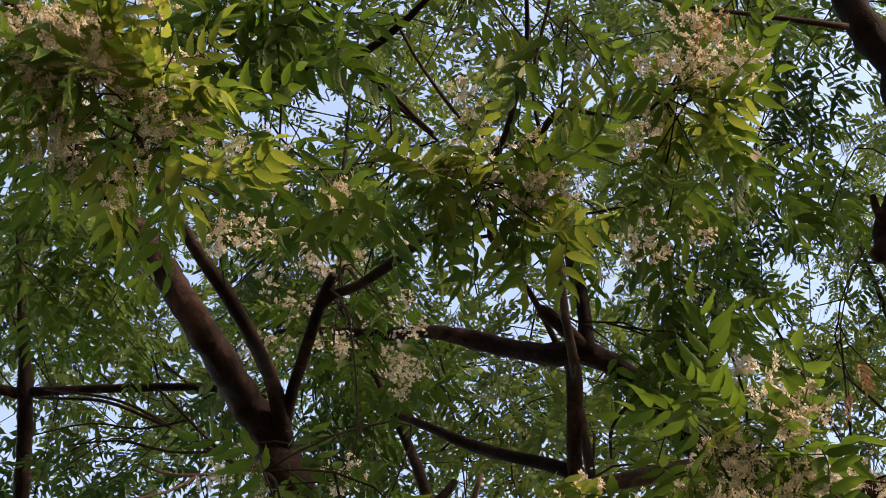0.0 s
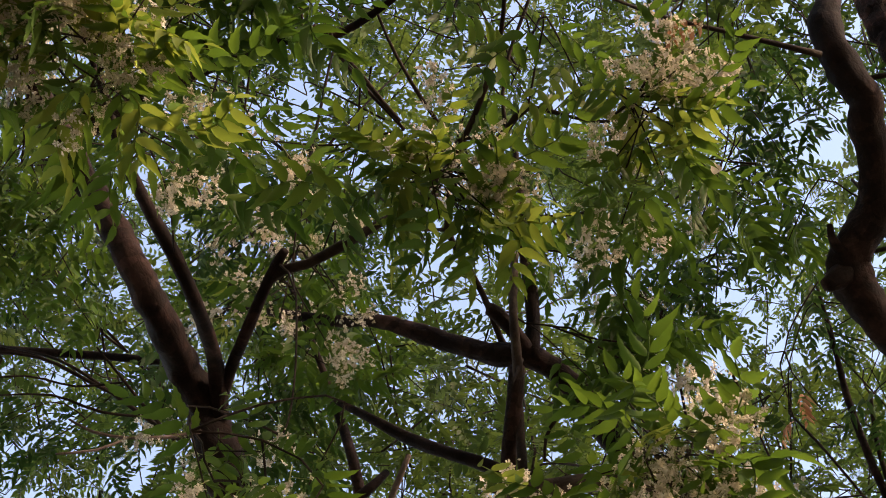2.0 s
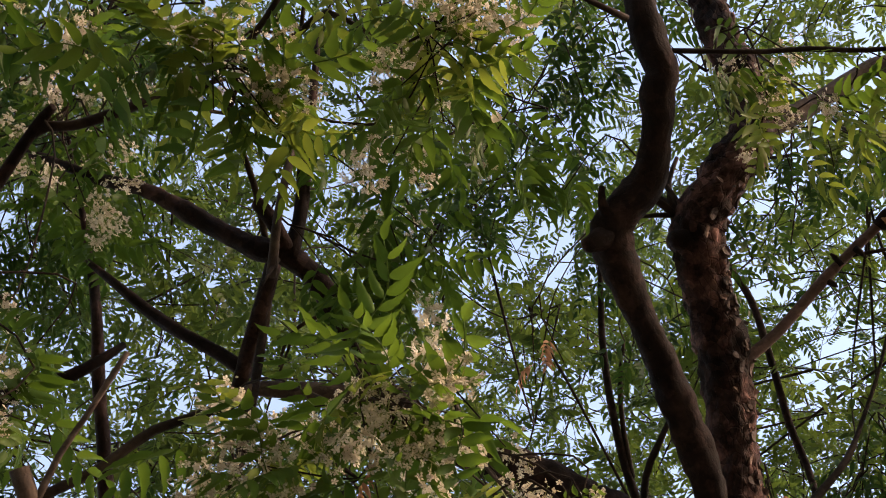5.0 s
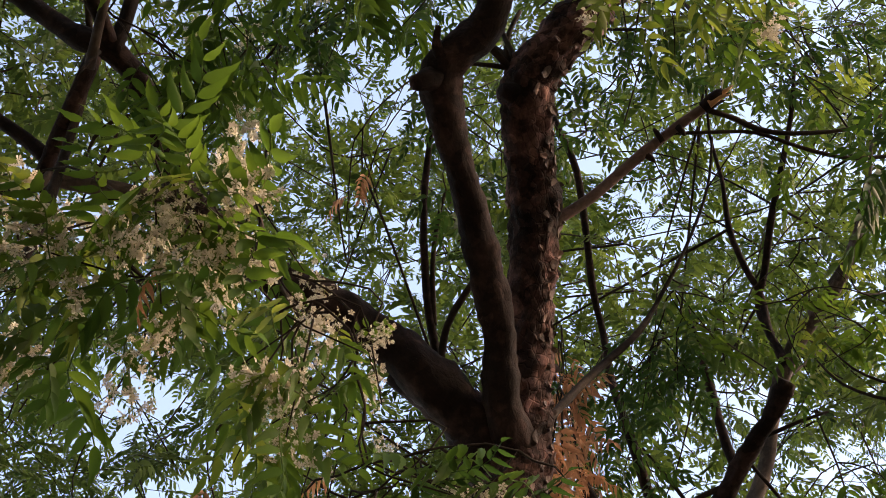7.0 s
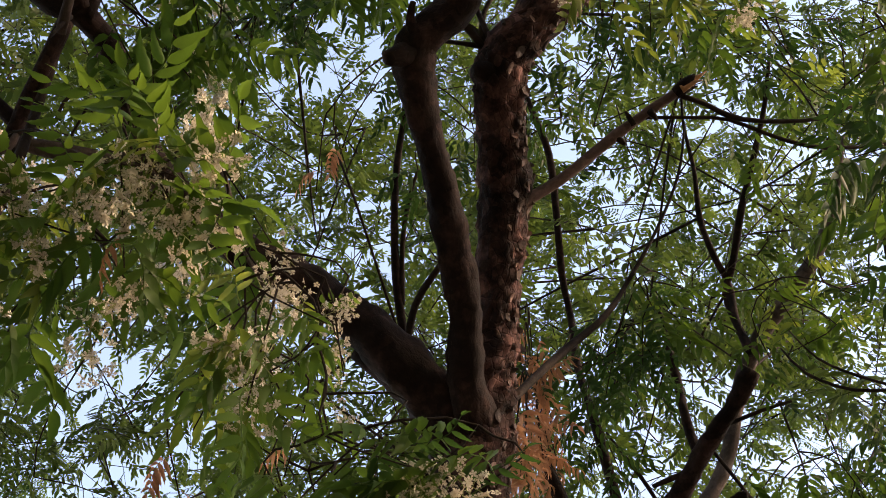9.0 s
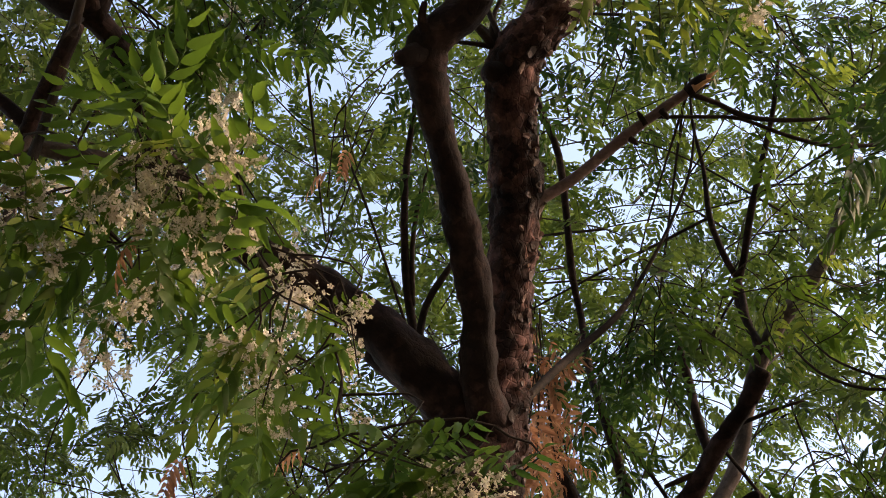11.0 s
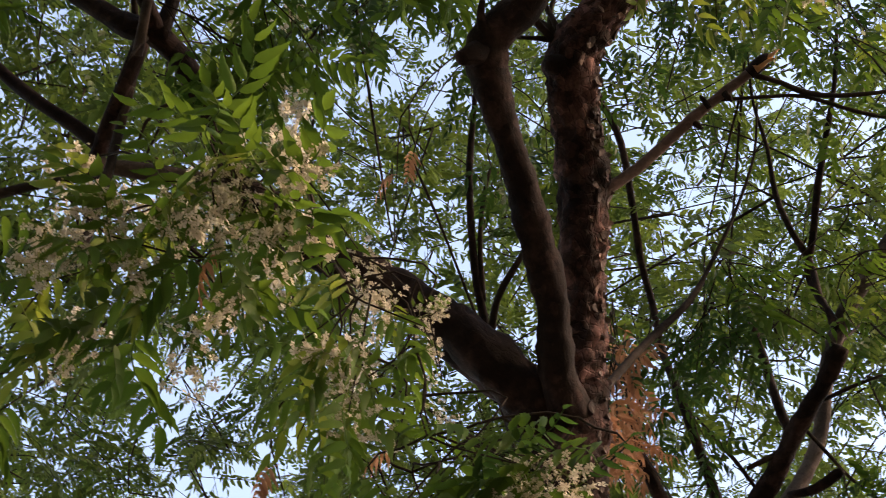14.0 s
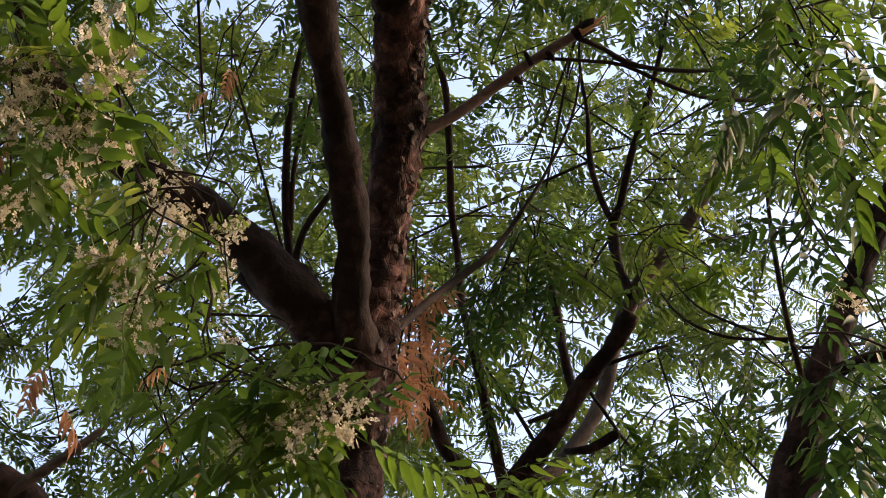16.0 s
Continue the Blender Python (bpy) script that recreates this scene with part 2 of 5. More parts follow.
def tube_arrays(points, radii, sides=12, step=0.03, rough=0.0, seed=0, plate=0.0):
    """A round limb swept along a smooth curve through points, uneven by `rough`."""
    pts, rad = np.asarray(points, float), np.asarray(radii, float)
    ext = np.vstack([2 * pts[0] - pts[1], pts, 2 * pts[-1] - pts[-2]])
    line, size = [], []
    for i in range(len(pts) - 1):
        n = max(2, int(np.linalg.norm(pts[i + 1] - pts[i]) / step))
        for u in np.arange(n) / n:
            a, b, c, d = ext[i:i + 4]
            line.append(0.5 * (2 * b + (c - a) * u + (2 * a - 5 * b + 4 * c - d) * u * u + (3 * b - a - 3 * c + d) * u ** 3))
            size.append(rad[i] + (rad[i + 1] - rad[i]) * u * u * (3 - 2 * u))
    line.append(pts[-1]), size.append(rad[-1])
    line, size = np.array(line), np.array(size)
    tang = np.gradient(line, axis=0)
    tang /= np.linalg.norm(tang, axis=1)[:, None] + 1e-9
    ref = np.array([0.31, 0.83, 0.46])
    verts, uvs, along = [], [], 0.0
    side = np.cross(tang[0], ref)
    side /= np.linalg.norm(side)
    rng = np.random.RandomState(seed)
    off = rng.rand(3) * 50
    for k in range(len(line)):
        side = side - tang[k] * (side @ tang[k])
        side /= np.linalg.norm(side)
        up = np.cross(tang[k], side)
        if k:
            along += np.linalg.norm(line[k] - line[k - 1])
        for j in range(sides):
            a = 2 * math.pi * j / sides
            way = side * math.cos(a) + up * math.sin(a)
            r = size[k]
            if rough:
                q = line[k] + way * r + off
                r *= 1 + rough * (noise.noise(Vector(q * 13)) + 0.6 * noise.noise(Vector(q * 38)))
            if plate:
                q = line[k] + way * r + off
                far, cells = noise.voronoi(Vector((q[0] * 30, q[1] * 30, q[2] * 20)) + 0.5 * noise.noise_vector(Vector(q * 25)))
                lift = 0.5 + 1.1 * noise.noise(cells[0] * 3.7)
                r += plate * (min(1.0, (far[1] - far[0]) * 3.5) * (0.45 + lift) - 0.6)
            verts.append(line[k] + way * r)
            uvs.append((a * size[k], along))
    n = len(line)
    i, j = np.meshgrid(np.arange(n - 1), np.arange(sides), indexing="ij")
    a, b = i * sides + j, i * sides + (j + 1) % sides
    quads = np.stack([a, b, b + sides, a + sides], -1).reshape(-1, 4)
    verts, uvs = np.array(verts), np.array(uvs)
    verts = np.vstack([verts, line[0], line[-1] + tang[-1] * size[-1] * 0.25])
    uvs = np.vstack([uvs, (0, 0), (0, along)])
    s, e = len(verts) - 2, len(verts) - 1
    js = np.arange(sides)
    tris = np.vstack([np.stack([np.full(sides, s), (js + 1) % sides, js], 1),
                      np.stack([np.full(sides, e), (n - 1) * sides + js, (n - 1) * sides + (js + 1) % sides], 1)])
    return verts, quads, tris, uvs


def child(ob, parent, label=""):
    ob.parent = parent
    if label:
        ob["label"] = label
    return ob


def turn_to(way, up):
    """Rows of axes (x along way, z near up) as a 3 x 3 matrix with the axes in its columns."""
    x = np.asarray(way, float)
    x = x / np.linalg.norm(x)
    y = np.cross(up, x)
    if np.linalg.norm(y) < 1e-4:
        y = np.cross((0.3, 0.9, 0.2), x)
    y /= np.linalg.norm(y)
    return np.stack([x, y, np.cross(x, y)], 1)


# ---- ground ----
n = 24
gx = np.sign(np.linspace(-1, 1, 2 * n + 1)) * np.abs(np.linspace(-1, 1, 2 * n + 1)) ** 4 * 1500
vx, vy = np.meshgrid(gx, gx, indexing="ij")
vz = np.array([[0.05 * noise.noise(Vector((x * 0.4, y * 0.4, 0))) if abs(x) < 60 and abs(y) < 60 else 0 for y in gx] for x in gx]) - 0.05
gi, gj = np.meshgrid(np.arange(2 * n), np.arange(2 * n), indexing="ij")
k = gi * (2 * n + 1) + gj
ground = new("ground", mesh_from("ground", np.stack([vx, vy, vz], -1).reshape(-1, 3), np.stack([k, k + 2 * n + 1, k + 2 * n + 2, k + 1], -1).reshape(-1, 4), [SOIL]))
tagged(ground, "dry brown bare soil under the trees", "ground", kind="structure")

# ---- trees: roots ----
TREES, NODES, TRUNK, COUNT = {}, {}, {}, [0]
for key, x, y, words in (
        ("A", 0.10, 3.05, "tall neem tree with forked reddish-brown scaly trunk, in flower"),
        ("B", -1.78, 2.35, "neem tree with smooth dark brown trunk splitting into three limbs"),
        ("C", -2.75, 3.3, "slender dark neem tree among others, dense green crown"),
        ("D", 0.42, 4.35, "neem tree with a sawn-off limb and grey branches"),
        ("E", 1.22, 3.75, "neem tree with dark leaning trunk and full green crown")):
    tree = new("neem_tree")
    tree.location = (x, y, 0)
    tagged(tree, words, "tree", "grove of neem trees")
    TREES[key], NODES[key] = tree, []


def limb(key, name, rows, mat=None, label=""):
    """One limb of a tree; a trunk is carried down to the ground. rows: x, y, z and radius."""
    rows = np.array(rows)
    root = np.array(TREES[key].location)
    COUNT[0] += 1
    if name == "trunk":
        top = rows[0]
        low = [(*(root + (0, 0, -0.12)), top[3] * 1.9), (*(root + (0, 0, 0.12)), top[3] * 1.45)]
        for u in (0.25, 0.5, 0.75):
            low.append((*(root + (top[:3] - root) * u), top[3] * (1.3 - 0.25 * u)))
        rows = np.vstack([low, rows])
    thick = rows[:, 3].max()
    if not (name == "twig" and mat is BARK_PALE):
        NODES[key].extend((tuple(p[:3]), p[3]) for p in rows if p[2] > 3.2)
    scaly = (key, name) == ("A", "trunk")
    big = thick > 0.035
    v, q, t, uv = tube_arrays(rows[:, :3], rows[:, 3], 72 if scaly else 32 if big else 10 if thick > 0.012 else 7,
                              0.008 if scaly else 0.014 if big else 0.03 if thick > 0.02 else 0.04, 0.20 if name == "trunk" else 0.21 if big else 0.13, COUNT[0],
                              0.0050 if scaly else 0.0024 if big else 0.0)
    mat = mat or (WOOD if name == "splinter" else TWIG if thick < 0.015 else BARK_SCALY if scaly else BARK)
    ob = new(name, mesh_from(name, v - root, q, [mat], t, uv))
    if name == "trunk":
        TRUNK[key] = ob
    return child(ob, TREES[key], label)


limb("A", "trunk", [(0.073, 2.745, 3.688, 0.0794), (0.074, 2.664, 3.823, 0.0778), (0.088, 2.599, 3.943, 0.0833), (0.102, 2.547, 4.042, 0.0688), (0.125, 2.471, 4.160, 0.0597), (0.134, 2.396, 4.243, 0.0585), (0.142, 2.308, 4.333, 0.0614), (0.152, 2.229, 4.423, 0.0660), (0.145, 2.123, 4.504, 0.0618), (0.134, 2.010, 4.584, 0.0646), (0.151, 1.963, 4.638, 0.0663), (0.244, 1.874, 4.700, 0.0584), (0.316, 1.847, 4.791, 0.0580), (0.338, 1.795, 4.912, 0.0533), (0.323, 1.746, 5.056, 0.0502), (0.299, 1.682, 5.203, 0.0468), (0.303, 1.598, 5.462, 0.0409), (0.368, 1.478, 5.829, 0.0316)])
limb("A", "limb", [(0.316, 1.847, 4.791, 0.0250), (0.423, 1.856, 4.866, 0.0255), (0.540, 1.865, 4.958, 0.0249), (0.676, 1.861, 5.051, 0.0241), (0.825, 1.888, 5.118, 0.0234), (1.031, 1.949, 5.264, 0.0202), (1.251, 1.940, 5.435, 0.0136)], BARK_PALE)
limb("A", "limb", [(0.090, 2.559, 3.942, 0.0474), (0.059, 2.450, 3.985, 0.0467), (0.056, 2.361, 4.046, 0.0411), (0.041, 2.244, 4.114, 0.0407), (0.021, 2.152, 4.167, 0.0405), (0.001, 2.069, 4.209, 0.0390), (-0.025, 1.969, 4.248, 0.0373), (-0.047, 1.896, 4.300, 0.0386), (-0.060, 1.844, 4.336, 0.0425), (-0.066, 1.796, 4.368, 0.0515), (-0.051, 1.754, 4.395, 0.0502), (0.033, 1.696, 4.434, 0.0388), (0.073, 1.611, 4.484, 0.0375), (0.091, 1.529, 4.530, 0.0401), (0.111, 1.491, 4.561, 0.0377), (0.094, 1.431, 4.616, 0.0392), (0.093, 1.361, 4.705, 0.0371), (0.165, 1.304, 4.945, 0.0278), (0.153, 1.197, 5.201, 0.0217)])
limb("A", "stub", [(-0.054, 1.786, 4.381, 0.0400), (-0.092, 1.770, 4.341, 0.0290), (-0.114, 1.761, 4.321, 0.0230), (-0.129, 1.757, 4.312, 0.0170)])
limb("A", "stub", [(-0.047, 1.760, 4.376, 0.0240), (-0.069, 1.722, 4.382, 0.0150), (-0.074, 1.700, 4.400, 0.0100), (-0.068, 1.677, 4.419, 0.0070)])
limb("A", "stub", [(0.128, 1.977, 4.577, 0.0340), (0.092, 1.958, 4.566, 0.0260), (0.077, 1.948, 4.561, 0.0180)])
limb("A", "limb", [(0.091, 2.643, 3.892, 0.0717), (0.053, 2.586, 3.958, 0.0717), (-0.114, 2.438, 4.065, 0.0620), (-0.227, 2.380, 4.146, 0.0510), (-0.329, 2.327, 4.203, 0.0478), (-0.416, 2.263, 4.206, 0.0461), (-0.491, 2.216, 4.211, 0.0435), (-0.577, 2.152, 4.238, 0.0409), (-0.659, 2.058, 4.284, 0.0374), (-0.715, 1.970, 4.357, 0.0342), (-0.742, 1.898, 4.424, 0.0322), (-0.781, 1.832, 4.478, 0.0263), (-0.836, 1.760, 4.492, 0.0293), (-0.918, 1.738, 4.525, 0.0274), (-1.003, 1.708, 4.584, 0.0248), (-1.091, 1.673, 4.650, 0.0221), (-1.192, 1.630, 4.714, 0.0193), (-1.315, 1.637, 4.804, 0.0166), (-1.470, 1.612, 4.915, 0.0126), (-1.658, 1.597, 5.054, 0.0072)])
limb("A", "branch", [(-0.828, 1.759, 4.477, 0.0228), (-0.799, 1.715, 4.552, 0.0181), (-0.785, 1.680, 4.622, 0.0182), (-0.774, 1.631, 4.697, 0.0163), (-0.759, 1.588, 4.758, 0.0134), (-0.739, 1.535, 4.860, 0.0105), (-0.718, 1.460, 5.022, 0.0076)])
limb("A", "stub", [(-0.830, 1.735, 4.490, 0.0198), (-0.842, 1.675, 4.499, 0.0185), (-0.860, 1.621, 4.504, 0.0173), (-0.873, 1.607, 4.510, 0.0150)])
limb("A", "branch", [(-0.579, 2.160, 4.242, 0.0233), (-0.672, 2.065, 4.264, 0.0243), (-0.777, 1.992, 4.240, 0.0229), (-0.873, 1.955, 4.231, 0.0205), (-0.964, 1.936, 4.238, 0.0172)], BARK_PALE)
limb("A", "branch", [(-0.986, 1.957, 4.215, 0.0184), (-0.961, 1.906, 4.262, 0.0184), (-0.919, 1.836, 4.326, 0.0184), (-0.882, 1.780, 4.377, 0.0193), (-0.860, 1.746, 4.440, 0.0203)])
limb("A", "branch", [(-0.850, 1.723, 4.358, 0.0136), (-0.829, 1.664, 4.383, 0.0113), (-0.811, 1.610, 4.439, 0.0108), (-0.785, 1.562, 4.530, 0.0103), (-0.769, 1.539, 4.592, 0.0087)], BARK_PALE)
limb("A", "branch", [(-0.949, 1.915, 4.260, 0.0195), (-1.018, 1.883, 4.317, 0.0175), (-1.100, 1.851, 4.368, 0.0165), (-1.196, 1.829, 4.458, 0.0157), (-1.265, 1.785, 4.516, 0.0122), (-1.377, 1.767, 4.648, 0.0077)])
limb("A", "branch", [(0.178, 2.245, 4.383, 0.0202), (0.218, 2.232, 4.416, 0.0162), (0.289, 2.208, 4.454, 0.0138), (0.374, 2.162, 4.505, 0.0129), (0.430, 2.127, 4.535, 0.0149), (0.473, 2.104, 4.557, 0.0123), (0.515, 2.082, 4.578, 0.0139), (0.564, 2.056, 4.599, 0.0119), (0.605, 2.027, 4.611, 0.0114)], BARK_ROSE)
limb("A", "stub", [(0.430, 2.130, 4.533, 0.0098), (0.446, 2.134, 4.515, 0.0073), (0.454, 2.140, 4.509, 0.0024)])
limb("A", "stub", [(0.514, 2.078, 4.569, 0.0092), (0.524, 2.082, 4.552, 0.0073), (0.529, 2.089, 4.546, 0.0024)])
limb("A", "stub", [(0.474, 2.104, 4.545, 0.0086), (0.460, 2.085, 4.560, 0.0067), (0.453, 2.078, 4.566, 0.0024)])
limb("A", "splinter", [(0.593, 2.036, 4.608, 0.0148), (0.620, 2.017, 4.615, 0.0080), (0.652, 1.994, 4.623, 0.0012)])
limb("A", "splinter", [(0.591, 2.032, 4.599, 0.0123), (0.621, 2.015, 4.604, 0.0049), (0.639, 2.003, 4.596, 0.0012)])
limb("A", "stub", [(0.579, 2.048, 4.602, 0.0167), (0.601, 2.029, 4.610, 0.0173), (0.617, 2.014, 4.618, 0.0123), (0.625, 2.004, 4.623, 0.0025)])
limb("A", "stub", [(0.585, 2.046, 4.602, 0.0136), (0.611, 2.040, 4.614, 0.0087), (0.635, 2.032, 4.614, 0.0012)])
limb("A", "twig", [(0.585, 2.049, 4.600, 0.0074), (0.657, 2.073, 4.593, 0.0068), (0.716, 2.102, 4.585, 0.0081), (0.804, 2.120, 4.587, 0.0063), (0.951, 2.124, 4.604, 0.0051), (1.050, 2.108, 4.646, 0.0032)])
limb("A", "twig", [(0.486, 2.093, 4.563, 0.0049), (0.631, 2.103, 4.578, 0.0050), (0.716, 2.110, 4.579, 0.0050), (0.846, 2.149, 4.554, 0.0057), (0.966, 2.181, 4.558, 0.0057), (1.137, 2.206, 4.609, 0.0046), (1.275, 2.223, 4.671, 0.0027)])
limb("A", "twig", [(0.127, 1.453, 4.580, 0.0067), (0.234, 1.478, 4.581, 0.0062), (0.333, 1.491, 4.563, 0.0062), (0.435, 1.510, 4.573, 0.0062), (0.571, 1.534, 4.557, 0.0057), (0.734, 1.550, 4.567, 0.0046), (0.844, 1.551, 4.595, 0.0023)])
limb("A", "twig", [(0.050, 1.344, 4.553, 0.0084), (-0.051, 1.260, 4.545, 0.0066), (-0.151, 1.175, 4.531, 0.0054), (-0.240, 1.096, 4.511, 0.0048), (-0.320, 0.991, 4.442, 0.0031)])
limb("A", "twig", [(0.133, 1.945, 4.650, 0.0121), (0.085, 1.938, 4.703, 0.0110), (0.035, 1.936, 4.753, 0.0099), (-0.022, 2.013, 4.823, 0.0064)])
limb("A", "twig", [(0.119, 1.934, 4.658, 0.0085), (0.091, 1.903, 4.725, 0.0074), (0.075, 1.888, 4.781, 0.0062), (0.050, 1.864, 4.911, 0.0045)])
limb("A", "branch", [(0.142, 2.625, 4.059, 0.0102), (0.231, 2.712, 4.252, 0.0116), (0.336, 2.790, 4.447, 0.0121), (0.455, 2.783, 4.576, 0.0097), (0.530, 2.774, 4.709, 0.0071), (0.624, 2.719, 4.872, 0.0052), (0.703, 2.644, 5.046, 0.0045), (0.737, 2.577, 5.215, 0.0035)])
limb("B", "trunk", [(-1.578, 1.755, 4.152, 0.0598), (-1.570, 1.630, 4.285, 0.0551), (-1.577, 1.562, 4.367, 0.0552), (-1.576, 1.500, 4.409, 0.0474), (-1.588, 1.415, 4.444, 0.0410), (-1.554, 1.303, 4.396, 0.0379), (-1.534, 1.186, 4.383, 0.0362), (-1.558, 1.087, 4.466, 0.0345), (-1.637, 1.012, 4.656, 0.0341), (-1.692, 0.933, 4.790, 0.0330), (-1.712, 0.826, 4.848, 0.0322), (-1.725, 0.704, 4.924, 0.0291), (-1.715, 0.550, 4.999, 0.0261), (-1.694, 0.388, 5.124, 0.0220), (-1.670, 0.203, 5.347, 0.0169)])
limb("B", "limb", [(-1.545, 1.544, 4.370, 0.0237), (-1.507, 1.450, 4.404, 0.0207), (-1.456, 1.340, 4.355, 0.0192), (-1.396, 1.186, 4.269, 0.0174), (-1.387, 1.082, 4.282, 0.0164), (-1.400, 1.010, 4.323, 0.0156), (-1.427, 0.940, 4.408, 0.0141), (-1.455, 0.867, 4.508, 0.0117), (-1.452, 0.778, 4.583, 0.0092), (-1.451, 0.649, 4.655, 0.0065)])
limb("B", "limb", [(-1.544, 1.527, 4.394, 0.0161), (-1.470, 1.450, 4.411, 0.0147), (-1.375, 1.358, 4.363, 0.0138), (-1.286, 1.279, 4.377, 0.0136), (-1.232, 1.237, 4.397, 0.0130), (-1.201, 1.217, 4.396, 0.0099)])
limb("B", "branch", [(-1.271, 1.269, 4.389, 0.0122), (-1.227, 1.257, 4.390, 0.0111), (-1.170, 1.264, 4.386, 0.0116), (-1.095, 1.264, 4.401, 0.0121), (-1.034, 1.263, 4.423, 0.0110), (-0.935, 1.274, 4.481, 0.0078), (-0.854, 1.292, 4.530, 0.0045)])
limb("B", "branch", [(-1.723, 0.877, 4.805, 0.0191), (-1.578, 0.882, 4.757, 0.0176), (-1.421, 0.843, 4.687, 0.0164), (-1.291, 0.856, 4.741, 0.0150), (-1.161, 0.888, 4.840, 0.0143), (-1.051, 0.906, 4.855, 0.0152), (-0.967, 0.940, 4.850, 0.0101), (-0.867, 0.932, 4.859, 0.0091), (-0.765, 0.908, 4.863, 0.0075), (-0.659, 0.877, 4.913, 0.0050)])
limb("B", "stub", [(-1.058, 0.905, 4.853, 0.0155), (-1.023, 0.900, 4.842, 0.0119), (-1.000, 0.898, 4.836, 0.0071)])
limb("B", "twig", [(-1.020, 0.921, 4.858, 0.0062), (-0.991, 0.978, 4.862, 0.0054), (-0.966, 1.069, 4.827, 0.0050), (-0.931, 1.145, 4.790, 0.0059), (-0.908, 1.200, 4.762, 0.0041)])
limb("B", "twig", [(-1.049, 0.903, 4.856, 0.0072), (-1.024, 0.855, 4.865, 0.0071), (-0.993, 0.781, 4.885, 0.0060), (-0.948, 0.697, 4.850, 0.0041)])
limb("B", "twig", [(-1.259, 0.863, 4.769, 0.0070), (-1.220, 0.815, 4.814, 0.0065), (-1.163, 0.740, 4.831, 0.0054), (-1.099, 0.660, 4.861, 0.0042)])
limb("B", "twig", [(-1.586, 1.544, 4.376, 0.0084), (-1.686, 1.587, 4.425, 0.0073), (-1.765, 1.540, 4.495, 0.0062), (-1.848, 1.470, 4.569, 0.0051), (-1.971, 1.370, 4.664, 0.0039), (-2.204, 1.310, 4.818, 0.0028)])
limb("B", "twig", [(-1.797, 1.463, 4.500, 0.0031), (-1.889, 1.406, 4.571, 0.0051), (-2.006, 1.346, 4.660, 0.0045), (-2.177, 1.284, 4.725, 0.0033)])
limb("C", "trunk", [(-2.972, 2.025, 5.135, 0.0312), (-2.846, 1.830, 5.334, 0.0265), (-2.760, 1.695, 5.456, 0.0265), (-2.699, 1.590, 5.541, 0.0265), (-2.658, 1.480, 5.673, 0.0173), (-2.630, 1.393, 5.781, 0.0143), (-2.598, 1.304, 5.889, 0.0096), (-2.557, 1.195, 6.003, 0.0065)])
limb("C", "branch", [(-2.703, 1.596, 5.536, 0.0171), (-2.535, 1.649, 5.490, 0.0154), (-2.362, 1.706, 5.439, 0.0144), (-2.177, 1.769, 5.384, 0.0134), (-2.026, 1.817, 5.313, 0.0118), (-1.898, 1.859, 5.229, 0.0077)])
limb("C", "branch", [(-2.707, 1.603, 5.531, 0.0201), (-2.782, 1.510, 5.522, 0.0184), (-2.946, 1.395, 5.585, 0.0137)])
limb("C", "branch", [(-1.515, 2.650, 4.166, 0.0236), (-1.512, 2.508, 4.311, 0.0226), (-1.461, 2.269, 4.436, 0.0200), (-1.448, 2.112, 4.565, 0.0178), (-1.428, 1.986, 4.664, 0.0158), (-1.446, 1.929, 4.794, 0.0139), (-1.468, 1.813, 4.953, 0.0098), (-1.517, 1.679, 5.196, 0.0057)])
limb("D", "branch", [(-0.103, 3.490, 4.894, 0.0193), (-0.128, 3.333, 5.052, 0.0161), (-0.153, 3.196, 5.178, 0.0145), (-0.161, 3.054, 5.300, 0.0137), (-0.154, 2.923, 5.467, 0.0122), (-0.127, 2.800, 5.620, 0.0090), (-0.106, 2.697, 5.809, 0.0059)])
limb("D", "branch", [(-0.122, 3.360, 5.026, 0.0145), (-0.090, 3.218, 5.093, 0.0127), (-0.035, 3.117, 5.118, 0.0118), (0.029, 3.047, 5.178, 0.0079)])
limb("D", "branch", [(-0.134, 3.251, 5.129, 0.0097), (-0.135, 3.111, 5.253, 0.0089), (-0.116, 2.996, 5.348, 0.0080), (-0.083, 2.908, 5.418, 0.0048)])
limb("D", "twig", [(-0.134, 3.346, 5.039, 0.0048), (-0.209, 3.100, 5.126, 0.0047), (-0.282, 2.930, 5.264, 0.0047), (-0.344, 2.872, 5.431, 0.0040)])
limb("D", "branch", [(0.593, 3.656, 4.421, 0.0200), (0.512, 3.438, 4.602, 0.0165), (0.473, 3.359, 4.732, 0.0150), (0.443, 3.378, 4.976, 0.0135), (0.430, 3.334, 5.165, 0.0123), (0.402, 3.237, 5.256, 0.0131), (0.382, 3.079, 5.393, 0.0131), (0.360, 2.952, 5.557, 0.0125), (0.311, 2.875, 5.679, 0.0109), (0.267, 2.829, 5.835, 0.0068)])
limb("D", "branch", [(1.046, 3.446, 5.103, 0.0170), (1.013, 3.433, 5.243, 0.0145), (0.997, 3.426, 5.382, 0.0131), (1.022, 3.334, 5.458, 0.0131), (1.048, 3.193, 5.568, 0.0131), (1.094, 3.085, 5.705, 0.0114), (1.140, 2.955, 5.849, 0.0089), (1.175, 2.858, 6.029, 0.0063)])
limb("D", "branch", [(1.046, 3.446, 5.103, 0.0170), (1.013, 3.433, 5.243, 0.0145), (1.007, 3.403, 5.401, 0.0122), (0.953, 3.328, 5.481, 0.0122), (0.915, 3.265, 5.608, 0.0114), (0.902, 3.162, 5.756, 0.0080), (0.876, 3.080, 5.930, 0.0055), (0.886, 2.990, 6.180, 0.0030)])
